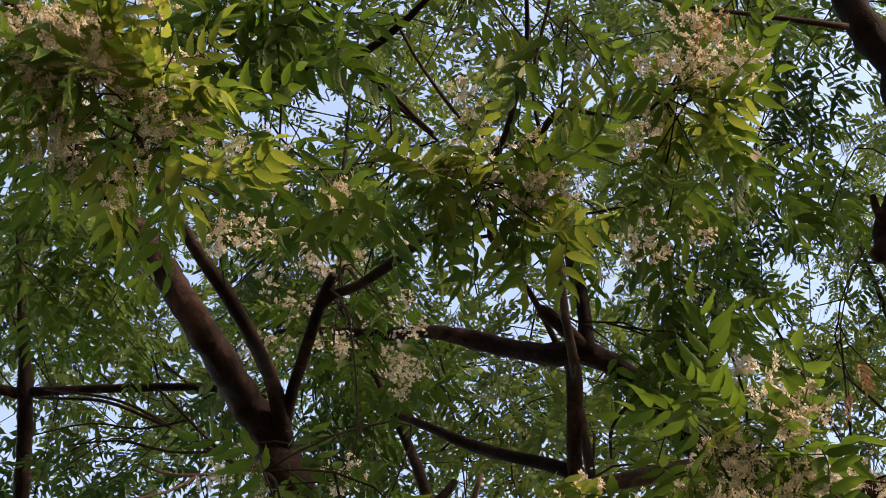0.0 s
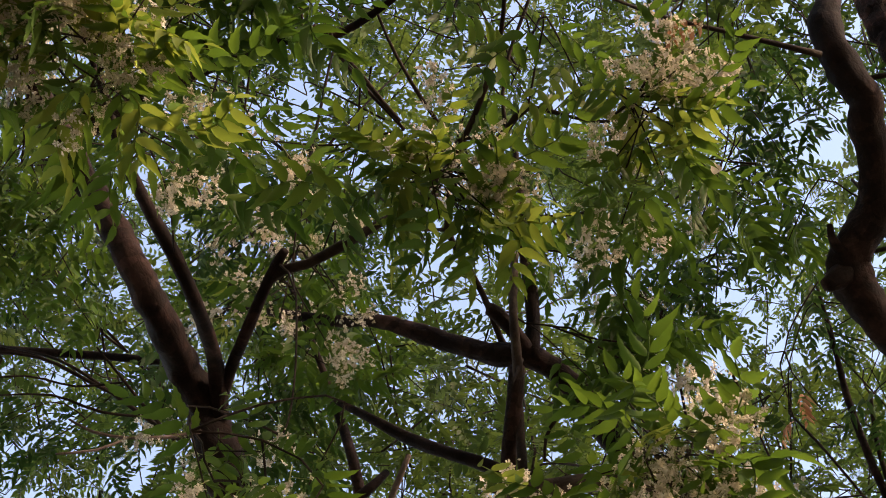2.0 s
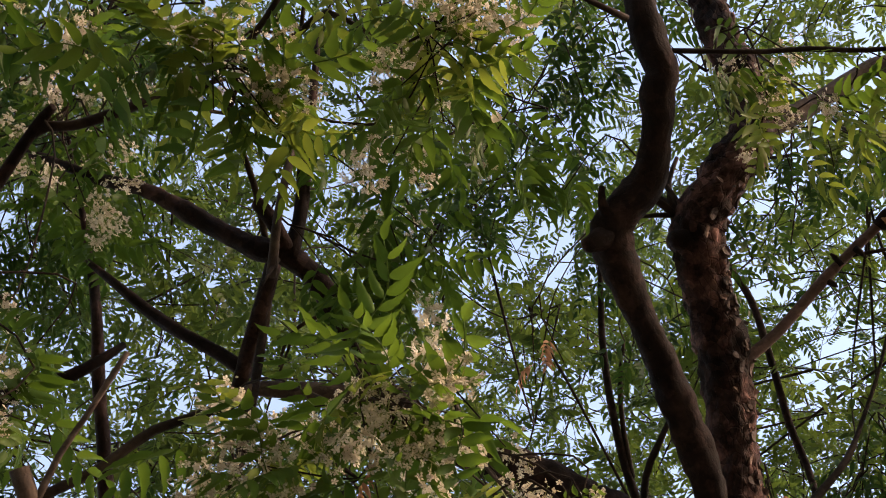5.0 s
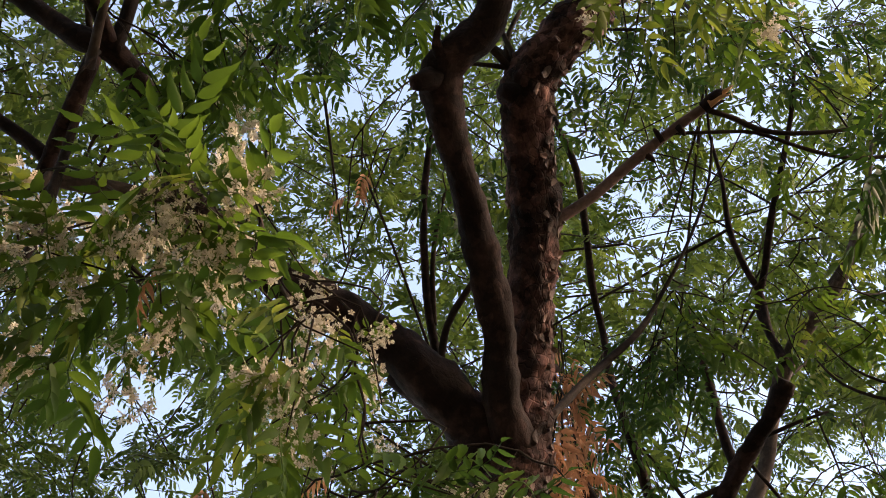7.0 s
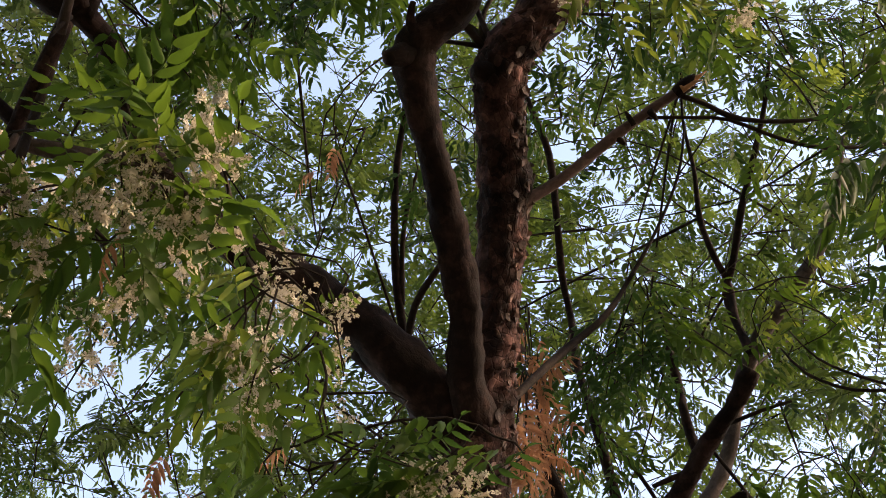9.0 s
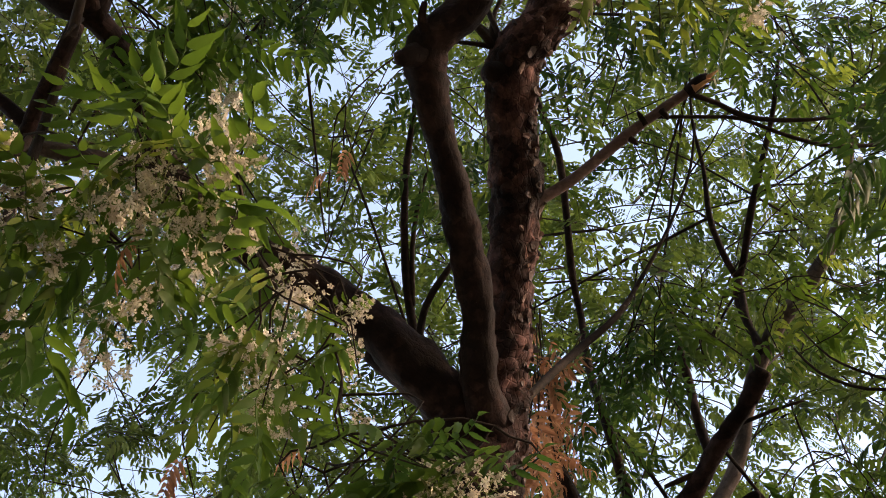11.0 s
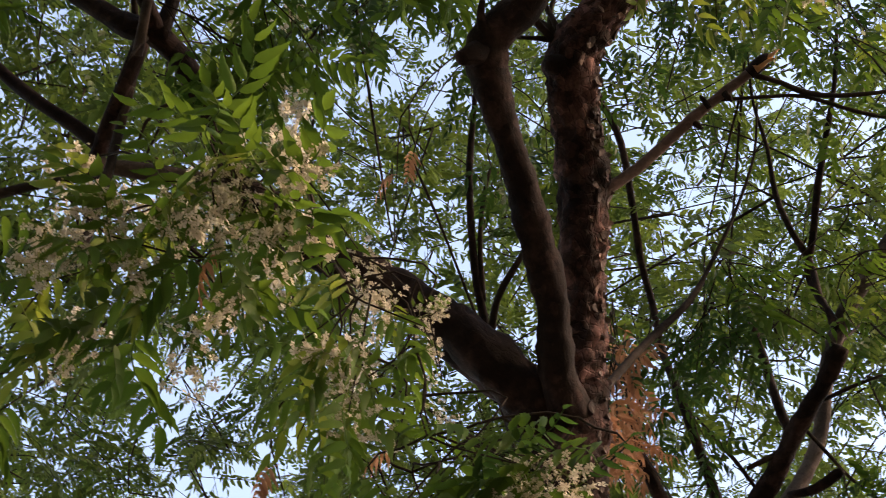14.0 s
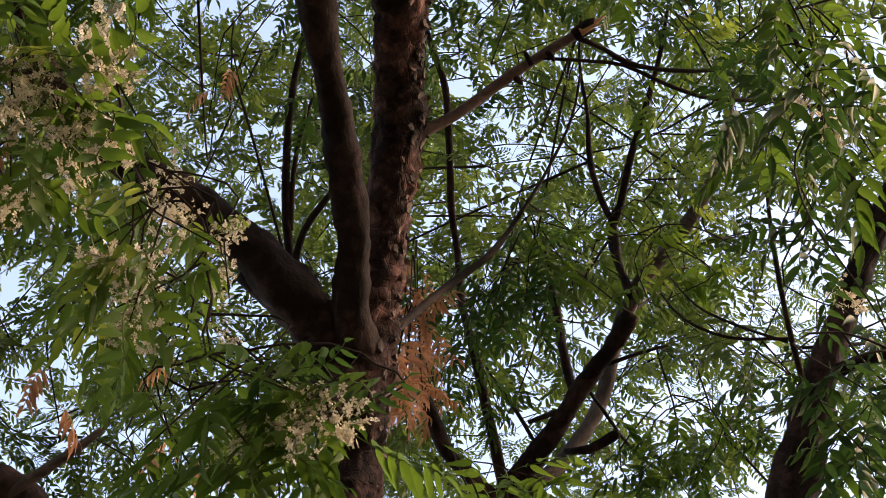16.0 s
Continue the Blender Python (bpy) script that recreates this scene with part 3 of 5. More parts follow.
limb("D", "trunk", [(0.500, 3.875, 4.279, 0.0500), (0.603, 3.696, 4.418, 0.0422), (0.680, 3.571, 4.478, 0.0363), (0.742, 3.474, 4.533, 0.0324), (0.829, 3.347, 4.624, 0.0296), (0.897, 3.238, 4.677, 0.0285), (0.929, 3.168, 4.711, 0.0319), (0.941, 3.149, 4.727, 0.0266)])
limb("D", "limb", [(0.672, 3.716, 4.459, 0.0287), (0.793, 3.724, 4.583, 0.0268), (0.899, 3.707, 4.734, 0.0266), (0.960, 3.655, 4.854, 0.0260), (0.989, 3.606, 4.974, 0.0271), (1.035, 3.540, 5.103, 0.0291), (1.086, 3.445, 5.180, 0.0291), (1.183, 3.325, 5.262, 0.0282), (1.255, 3.229, 5.323, 0.0257), (1.306, 3.182, 5.414, 0.0207), (1.355, 3.100, 5.530, 0.0140), (1.403, 2.994, 5.724, 0.0071)], BARK_PALE)
limb("D", "branch", [(0.806, 3.435, 4.609, 0.0156), (0.784, 3.416, 4.711, 0.0158), (0.765, 3.370, 4.766, 0.0158), (0.759, 3.357, 4.854, 0.0159), (0.732, 3.292, 4.996, 0.0113), (0.710, 3.255, 5.174, 0.0074)])
limb("D", "twig", [(0.789, 3.451, 4.594, 0.0101), (0.712, 3.440, 4.549, 0.0093), (0.651, 3.464, 4.535, 0.0069)])
limb("D", "twig", [(0.893, 3.319, 4.667, 0.0070), (0.981, 3.264, 4.669, 0.0062), (1.069, 3.229, 4.676, 0.0039)])
limb("D", "twig", [(0.840, 3.405, 4.633, 0.0062), (0.904, 3.480, 4.606, 0.0063), (0.978, 3.530, 4.524, 0.0055), (1.067, 3.562, 4.453, 0.0039)])
limb("D", "stub", [(0.785, 3.581, 4.520, 0.0110), (0.855, 3.524, 4.489, 0.0156), (0.913, 3.448, 4.483, 0.0170), (0.932, 3.440, 4.487, 0.0093)])
limb("D", "twig", [(0.688, 3.545, 4.508, 0.0062), (0.615, 3.448, 4.561, 0.0069), (0.549, 3.398, 4.631, 0.0054), (0.511, 3.367, 4.672, 0.0031)])
limb("D", "limb", [(0.616, 3.738, 4.394, 0.0269), (0.491, 3.598, 4.403, 0.0231), (0.391, 3.475, 4.411, 0.0226), (0.340, 3.343, 4.421, 0.0221), (0.305, 3.285, 4.492, 0.0148), (0.284, 3.229, 4.555, 0.0074)])
limb("E", "trunk", [(1.239, 3.228, 3.779, 0.0839), (1.285, 3.065, 3.978, 0.0703), (1.329, 2.953, 4.125, 0.0578), (1.367, 2.868, 4.248, 0.0486), (1.432, 2.773, 4.389, 0.0409), (1.499, 2.676, 4.522, 0.0381), (1.562, 2.585, 4.641, 0.0352), (1.647, 2.503, 4.802, 0.0309), (1.747, 2.433, 5.072, 0.0233), (1.827, 2.334, 5.357, 0.0150)])
limb("E", "branch", [(1.547, 2.624, 4.587, 0.0215), (1.500, 2.583, 4.645, 0.0187), (1.451, 2.536, 4.708, 0.0187), (1.413, 2.489, 4.762, 0.0201), (1.398, 2.462, 4.817, 0.0159), (1.379, 2.420, 4.987, 0.0089), (1.313, 2.333, 5.199, 0.0060)])
limb("E", "branch", [(1.371, 2.872, 4.242, 0.0223), (1.437, 2.802, 4.235, 0.0193), (1.508, 2.742, 4.227, 0.0186), (1.616, 2.669, 4.239, 0.0138), (1.743, 2.591, 4.235, 0.0069)])
limb("E", "twig", [(1.317, 2.874, 4.188, 0.0096), (1.245, 2.723, 4.232, 0.0080), (1.195, 2.597, 4.305, 0.0073), (1.149, 2.463, 4.377, 0.0065), (1.126, 2.367, 4.468, 0.0039)])
limb("E", "twig", [(1.235, 2.720, 4.239, 0.0047), (1.085, 2.757, 4.267, 0.0047), (0.979, 2.783, 4.354, 0.0041), (0.927, 2.781, 4.447, 0.0028)])
limb("E", "twig", [(1.235, 2.727, 4.232, 0.0040), (1.098, 2.729, 4.290, 0.0040), (1.007, 2.749, 4.378, 0.0034), (0.948, 2.742, 4.477, 0.0021)])
limb("E", "twig", [(1.375, 2.605, 4.285, 0.0040), (1.411, 2.459, 4.330, 0.0040), (1.419, 2.376, 4.328, 0.0033)])
limb("C", "limb", [(-0.868, 2.581, 3.618, 0.0398), (-0.737, 2.636, 3.598, 0.0398), (-0.654, 2.718, 3.603, 0.0417), (-0.562, 2.825, 3.568, 0.0437), (-0.335, 2.992, 3.553, 0.0463)])
limb("C", "branch", [(-0.681, 2.666, 3.578, 0.0125), (-0.600, 2.604, 3.601, 0.0124), (-0.513, 2.537, 3.627, 0.0100), (-0.463, 2.513, 3.669, 0.0044)], BARK_PALE)
limb("A", "twig", [(-0.940, 1.909, 3.865, 0.0125), (-0.920, 1.890, 4.073, 0.0120), (-0.900, 1.845, 4.297, 0.0114), (-0.884, 1.796, 4.452, 0.0093), (-0.894, 1.725, 4.587, 0.0083), (-0.890, 1.618, 4.614, 0.0077), (-0.896, 1.521, 4.629, 0.0071), (-0.904, 1.442, 4.648, 0.0082), (-0.871, 1.382, 4.667, 0.0070), (-0.856, 1.338, 4.662, 0.0046)])
limb("A", "twig", [(-1.381, 1.684, 3.588, 0.0119), (-1.243, 1.685, 3.673, 0.0109), (-1.129, 1.685, 3.734, 0.0109), (-1.019, 1.666, 3.800, 0.0099), (-0.910, 1.674, 3.839, 0.0099), (-0.857, 1.691, 3.884, 0.0110), (-0.842, 1.685, 3.920, 0.0070)])
limb("A", "twig", [(-0.909, 1.436, 4.649, 0.0048), (-0.972, 1.373, 4.591, 0.0040), (-1.026, 1.301, 4.553, 0.0028)])
limb("A", "twig", [(-0.863, 1.379, 4.671, 0.0046), (-0.769, 1.424, 4.648, 0.0040), (-0.697, 1.475, 4.616, 0.0035), (-0.584, 1.518, 4.618, 0.0035), (-0.504, 1.531, 4.624, 0.0023)])
limb("A", "twig", [(-0.895, 1.260, 4.488, 0.0077), (-0.801, 1.203, 4.424, 0.0075), (-0.728, 1.144, 4.408, 0.0074), (-0.651, 1.067, 4.396, 0.0062), (-0.581, 0.995, 4.432, 0.0057), (-0.535, 0.927, 4.459, 0.0052), (-0.481, 0.815, 4.496, 0.0036)])
limb("A", "twig", [(-0.829, 1.282, 4.497, 0.0066), (-0.723, 1.228, 4.487, 0.0071), (-0.642, 1.184, 4.465, 0.0075), (-0.577, 1.154, 4.465, 0.0085), (-0.498, 1.184, 4.402, 0.0042), (-0.431, 1.217, 4.377, 0.0036), (-0.333, 1.218, 4.332, 0.0031), (-0.279, 1.193, 4.292, 0.0020)])
limb("A", "twig", [(-0.739, 1.138, 4.408, 0.0037), (-0.692, 1.151, 4.413, 0.0037), (-0.637, 1.170, 4.449, 0.0032)])
limb("A", "twig", [(-0.642, 1.184, 4.465, 0.0048), (-0.624, 1.130, 4.541, 0.0044), (-0.580, 1.075, 4.619, 0.0044), (-0.515, 1.023, 4.697, 0.0039), (-0.445, 0.956, 4.776, 0.0029)])
limb("B", "twig", [(-0.899, 1.161, 4.719, 0.0058), (-0.920, 1.099, 4.737, 0.0064), (-0.936, 1.026, 4.742, 0.0064), (-0.963, 0.951, 4.776, 0.0053), (-0.969, 0.859, 4.802, 0.0041)])
limb("B", "twig", [(-0.828, 1.224, 4.776, 0.0054), (-0.845, 1.151, 4.807, 0.0053), (-0.853, 1.083, 4.822, 0.0047), (-0.864, 1.010, 4.870, 0.0042), (-0.862, 0.906, 4.908, 0.0030)])
limb("A", "twig", [(-0.836, 1.711, 4.406, 0.0068), (-0.841, 1.690, 4.331, 0.0050), (-0.854, 1.687, 4.274, 0.0022)])
limb("A", "twig", [(-1.121, 1.427, 3.459, 0.0174), (-1.110, 1.499, 3.406, 0.0166), (-1.128, 1.611, 3.369, 0.0169), (-1.143, 1.730, 3.320, 0.0163), (-1.160, 1.846, 3.264, 0.0166)], BARK_PALE)
limb("A", "twig", [(-1.113, 1.490, 3.412, 0.0070), (-1.059, 1.435, 3.486, 0.0061), (-1.007, 1.400, 3.540, 0.0057), (-0.964, 1.367, 3.584, 0.0057), (-0.928, 1.340, 3.619, 0.0048)], BARK_PALE)
limb("A", "twig", [(-1.142, 1.592, 3.451, 0.0081), (-1.122, 1.677, 3.460, 0.0083), (-1.098, 1.752, 3.477, 0.0075), (-1.070, 1.813, 3.508, 0.0048)])
limb("A", "twig", [(-1.185, 1.675, 3.498, 0.0038), (-1.126, 1.751, 3.609, 0.0039), (-1.058, 1.833, 3.713, 0.0035), (-0.966, 1.892, 3.772, 0.0020)])
limb("A", "branch", [(-1.531, 1.819, 4.181, 0.0200), (-1.459, 1.821, 4.220, 0.0188), (-1.364, 1.835, 4.259, 0.0165), (-1.288, 1.830, 4.298, 0.0130), (-1.250, 1.845, 4.364, 0.0084)])
limb("A", "twig", [(-0.518, 1.955, 4.211, 0.0044), (-0.482, 1.968, 4.144, 0.0060), (-0.458, 1.997, 4.060, 0.0048), (-0.429, 2.024, 3.976, 0.0042), (-0.400, 2.030, 3.909, 0.0036), (-0.336, 2.028, 3.852, 0.0026)], BARK_PALE)
limb("A", "twig", [(-0.417, 2.034, 3.969, 0.0042), (-0.371, 2.068, 3.879, 0.0042), (-0.294, 2.092, 3.867, 0.0036), (-0.223, 2.102, 3.866, 0.0026)], BARK_PALE)
limb("A", "twig", [(0.097, 1.945, 4.654, 0.0085), (0.041, 1.928, 4.643, 0.0060), (-0.015, 1.869, 4.562, 0.0047)])
limb("A", "twig", [(0.104, 1.951, 4.650, 0.0109), (0.056, 1.893, 4.664, 0.0103), (0.021, 1.848, 4.634, 0.0071)])
limb("A", "twig", [(0.090, 1.933, 4.661, 0.0073), (0.101, 1.916, 4.766, 0.0062), (0.133, 1.894, 4.837, 0.0057)])
limb("B", "twig", [(-1.568, 1.516, 4.297, 0.0052), (-1.609, 1.461, 4.228, 0.0046), (-1.654, 1.384, 4.153, 0.0039), (-1.706, 1.330, 4.136, 0.0033), (-1.736, 1.277, 4.134, 0.0022)], BARK_PALE)
limb("B", "twig", [(-1.624, 1.498, 4.272, 0.0047), (-1.649, 1.414, 4.292, 0.0040), (-1.655, 1.311, 4.287, 0.0034), (-1.655, 1.205, 4.270, 0.0023)])
limb("B", "twig", [(-1.645, 1.433, 4.290, 0.0035), (-1.723, 1.349, 4.248, 0.0034), (-1.789, 1.250, 4.224, 0.0028), (-1.881, 1.191, 4.200, 0.0017)])
limb("B", "twig", [(-1.654, 1.384, 4.153, 0.0033), (-1.690, 1.344, 4.078, 0.0033), (-1.737, 1.282, 4.012, 0.0027)], BARK_PALE)
limb("B", "twig", [(-1.659, 1.317, 4.286, 0.0029), (-1.762, 1.282, 4.286, 0.0028), (-1.865, 1.220, 4.309, 0.0023), (-1.978, 1.165, 4.280, 0.0017)])
limb("A", "twig", [(-0.742, 1.758, 4.218, 0.0050), (-0.783, 1.766, 4.204, 0.0044), (-0.819, 1.788, 4.181, 0.0039), (-0.840, 1.825, 4.149, 0.0028)])
limb("A", "limb", [(0.052, 2.661, 3.928, 0.0831), (0.003, 2.567, 3.988, 0.0755), (-0.055, 2.521, 4.036, 0.0577), (-0.135, 2.497, 4.086, 0.0428), (-0.206, 2.476, 4.130, 0.0275)])


def flakes(key, trunk, count, seed):
    """Loose pinkish scales of bark standing off a trunk."""
    g = np.random.RandomState(seed)
    shapes = []
    for k in range(6):
        n = 9
        ring = [(math.cos(a) * g.uniform(0.5, 1.15), math.sin(a) * g.uniform(0.55, 1.2) * 1.5) for a in np.arange(n) * 2 * math.pi / n]
        curl = g.uniform(0.8, 2.6)
        v = [(x * 0.010, y * 0.010, 0.0012 + 0.0022 * curl * max(0, -y) ** 2 + 0.0008 * g.rand() - 0.0012 * x * x) for x, y in ring] + [(x * 0.0102, y * 0.0102, -0.004) for x, y in ring]
        v += [(0, 0, 0.0016)]
        t = [(2 * n, i, (i + 1) % n) for i in range(n)]
        q = [(i, n + i, n + (i + 1) % n, (i + 1) % n) for i in range(n)]
        shapes.append(mesh_from("bark_flake", np.array(v), q, [FLAKE], t, smooth=False))
    me = trunk.data
    faces = [f for f in me.polygons if 3.3 < f.center.z < 5.0]
    faces = [f for f in faces if f.normal.x > 0.25 + 0.5 * g.rand() or g.rand() < 0.06]
    for f in g.choice(len(faces), count, replace=False):
        f = faces[f]
        ob = new("bark_flake", shapes[g.randint(6)])
        z = f.normal
        x = Vector((0, 0, 1)).cross(z).normalized()
        m = Matrix((x, z.cross(x), z)).transposed().to_4x4()
        ob.matrix_local = Matrix.Translation(f.center + z * 0.003) @ m @ Matrix.Rotation(g.normal(0, 0.3), 4, "Z") @ Matrix.Diagonal((*(g.uniform(0.4, 1.35, 3)), 1))
        ob.parent = trunk


flakes("A", TRUNK["A"], 260, 3)


# ---- leaves and flowers: shapes ----
def leaflet(length, width, bend, fold, fine):
    """A sickle-shaped toothed leaflet along +x, its face up, as verts and quads or tris."""
    if not fine:
        v = np.array([(0, 0, 0), (0.22 * length, 0.46 * width + bend * 0.4, fold), (0.26 * length, -0.40 * width + bend * 0.4, fold),
                      (0.60 * length, 0.44 * width + bend * 0.3, 0), (0.64 * length, -0.36 * width + bend * 0.2, 0), (length, -bend, -fold)])
        return v, np.array([(1, 2, 4, 3)]), np.array([(0, 2, 1), (3, 4, 5)])
    stations = [(0, 0.05), (0.07, 0.55), (0.15, 0.92), (0.25, 0.94), (0.34, 1.04), (0.45, 0.82), (0.55, 0.80), (0.66, 0.50), (0.77, 0.40), (0.88, 0.16), (1.0, 0.01)]
    v = []
    for k, (u, w) in enumerate(stations):
        y0 = bend * (2.2 * u * (1 - u)) - 1.3 * bend * u * u
        z0 = -0.2 * length * u * u
        slip = 0.03 * length if k % 2 == 0 and 0 < k < 9 else 0
        v += [(u * length + slip, y0 + 0.5 * width * w, z0 + fold * w), (u * length, y0, z0), (u * length + slip, y0 - 0.42 * width * w, z0 + fold * w)]
    q = []
    for k in range(len(stations) - 1):
        a = 3 * k
        q += [(a, a + 1, a + 4, a + 3), (a + 1, a + 2, a + 5, a + 4)]
    return np.array(v), np.array(q), np.zeros((0, 3), int)


def compound_leaf(rng, pairs, length, size, droop, fine):
    """A pinnate leaf along +x: a bowed stalk with leaflets on both sides that hang a little. Returns verts, quads, tris."""
    V, Q, T, n = [], [], [], 0

    def add(v, q, t):
        nonlocal n
        V.append(v), Q.append(q + n), T.append(t + n)
        n += len(v)

    def spine(u):
        return np.array([length * u * (1 - 0.18 * droop * u), 0.02 * math.sin(u * 5 + pairs), -length * droop * u * u * 0.62])

    us = np.linspace(0, 1, 7 if fine else 3)
    for a, b in zip(us[:-1], us[1:]):
        p, q = spine(a), spine(b)
        r = 0.0014 if fine else 0.0017
        box = np.array([p + (0, r, 0), p + (0, -r, 0), p + (0, 0, -r * 1.4), q + (0, r, 0), q + (0, -r, 0), q + (0, 0, -r * 1.4)])
        add(box, np.array([(0, 1, 4, 3), (1, 2, 5, 4), (2, 0, 3, 5)]), np.zeros((0, 3), int))
    for k in range(2 * pairs + 1):
        end = k == 2 * pairs
        side = 1 if k % 2 else -1
        u = 1.0 if end else 0.2 + 0.78 * (k // 2 + 0.25 * (k % 2)) / pairs
        shape = math.sin(math.pi * min(0.97, 0.28 + 0.6 * u))
        l = size * (0.72 + 0.4 * shape) * rng.uniform(0.85, 1.1)
        v, q, t = leaflet(l, l * (rng.uniform(0.27, 0.34) if fine else rng.uniform(0.34, 0.43)), l * rng.uniform(0.06, 0.14) * side, l * rng.uniform(0.01, 0.07), fine)
        slope = (spine(min(1, u + 0.05)) - spine(u - 0.05))
        slope /= np.linalg.norm(slope)
        open_angle = radians(rng.uniform(-12, 12) if end else side * rng.uniform(48, 72) * (1.05 - 0.3 * u))
        hang = rng.uniform(0.1, 0.58) if fine else rng.uniform(0.05, 0.32)
        flat = np.array([slope[0], 0, slope[2]])
        way = flat * math.cos(open_angle) + np.array([0, 1, 0]) * math.sin(open_angle) - np.array([0, 0, hang * (0.4 if end else 1)])
        up = np.array([0.25 * hang, side * 0.35 * hang, 1.0]) + rng.uniform(-1, 1, 3) * (0.3 if fine else 0.16)
        add(v @ turn_to(way, up).T + spine(u), q, t)
    return np.vstack(V), np.vstack(Q), np.vstack(T)


def panicle(rng, length, florets):
    """A loose flower cluster along +x: a thin branched stalk with five-petalled stars and round buds."""
    V, Q, T, S, n = [], [], [], [], 0

    def add(v, q, t, slot):
        nonlocal n
        V.append(v), Q.append(np.asarray(q, int).reshape(-1, 4) + n), T.append(np.asarray(t, int).reshape(-1, 3) + n), S.append((slot, len(Q[-1]), len(T[-1])))
        n += len(v)

    def stalk(p, q, r):
        ax = turn_to(q - p, (0.2, 0.1, 1))
        ring = [ax[:, 1] * r, -ax[:, 1] * r * 0.5 + ax[:, 2] * r * 0.87, -ax[:, 1] * r * 0.5 - ax[:, 2] * r * 0.87]
        add(np.array([p + o for o in ring] + [q + o * 0.7 for o in ring]), [(0, 1, 4, 3), (1, 2, 5, 4), (2, 0, 3, 5)], [], 1)

    def axis(u):
        return np.array([length * u, 0.012 * math.sin(4 * u), -0.25 * length * u * u])

    for a in range(4):
        stalk(axis(a / 4), axis((a + 1) / 4), 0.0014)
    tips = []
    for b in range(11):
        u = 0.15 + 0.8 * b / 11
        a = b * 2.4 + rng.uniform(-0.5, 0.5)
        reach = length * rng.uniform(0.22, 0.36) * (1.15 - 0.6 * u)
        p = axis(u)
        q = p + np.array([0.55, math.cos(a), math.sin(a)]) * reach
        stalk(p, q, 0.0009)
        tips += [p + (q - p) * w for w in (0.7, 1.0)]
    tips += [axis(w) for w in (0.8, 0.9, 1.0)]
    for f in range(florets):
        c = tips[f % len(tips)] + rng.normal(0, 0.0062, 3)
        ax = turn_to(rng.normal(0, 1, 3), rng.normal(0, 1, 3))
        if rng.rand() < 0.72:
            r = rng.uniform(0.0066, 0.0100)
            v, t = [(0, 0, 0)], []
            for k in range(5):
                g = 2 * math.pi * k / 5
                for d, w, z in ((0.72, -0.46, 0.16), (1.0, 0.0, 0.02 + 0.22 * rng.rand()), (0.72, 0.46, 0.16)):
                    v.append((r * d * math.cos(g + w), r * d * math.sin(g + w), z * r))
                m = 1 + 3 * k
                t += [(0, m, m + 1), (0, m + 1, m + 2)]
            v += [(0.0012, 0, 0.0005), (-0.0006, 0.001, 0.0005), (-0.0006, -0.001, 0.0005), (0, 0, 0.0036)]
            t += [(16, 17, 19), (17, 18, 19), (18, 16, 19)]
            add(np.array(v) @ ax.T + c, [], t, 0)
        else:
            r = rng.uniform(0.0016, 0.0026)
            v = np.array([(1.4, 0, 0), (-1.2, 0, 0), (0, 1, 0), (0, -1, 0), (0, 0, 1), (0, 0, -1)]) * r
            add(v @ ax.T + c, [], [(0, 2, 4), (2, 1, 4), (1, 3, 4), (3, 0, 4), (2, 0, 5), (1, 2, 5), (3, 1, 5), (0, 3, 5)], 0)
    slots = [s for s, nq, nt in S for _ in range(nq)] + [s for s, nq, nt in S for _ in range(nt)]
    return np.vstack(V), np.vstack(Q), np.vstack(T), slots


rng = np.random.RandomState(7)
LEAF_MESH = {}
for tone in ("young", "green", "dark", "dead"):
    LEAF_MESH[tone] = []
    for k in range(6):
        v, q, t = compound_leaf(rng, rng.randint(4, 7), rng.uniform(0.15, 0.22) * (0.9 if tone == "young" else 1), rng.uniform(0.056, 0.074), rng.uniform(0.1, 0.6), True)
        if tone == "dead":
            v = v * (0.85, 0.95, 1.15)
        LEAF_MESH[tone].append(mesh_from("leaf_" + tone, v, q, [LEAF[tone]], t))
PANICLE = []
for k in range(5):
    v, q, t, slots = panicle(rng, rng.uniform(0.10, 0.17), 74)
    PANICLE.append(mesh_from("panicle", v, q, [PETAL, STALK], t, smooth=False, slots=slots))


def hang(name, mesh, key, place, way, up, scale=1.0, label=""):
    ob = new(name, mesh)
    m = Matrix(turn_to(way, up).tolist()).to_4x4()
    ob.matrix_local = Matrix.Translation(Vector(place) - TREES[key].location) @ m @ Matrix.Scale(scale, 4)
    return child(ob, TREES[key], label)


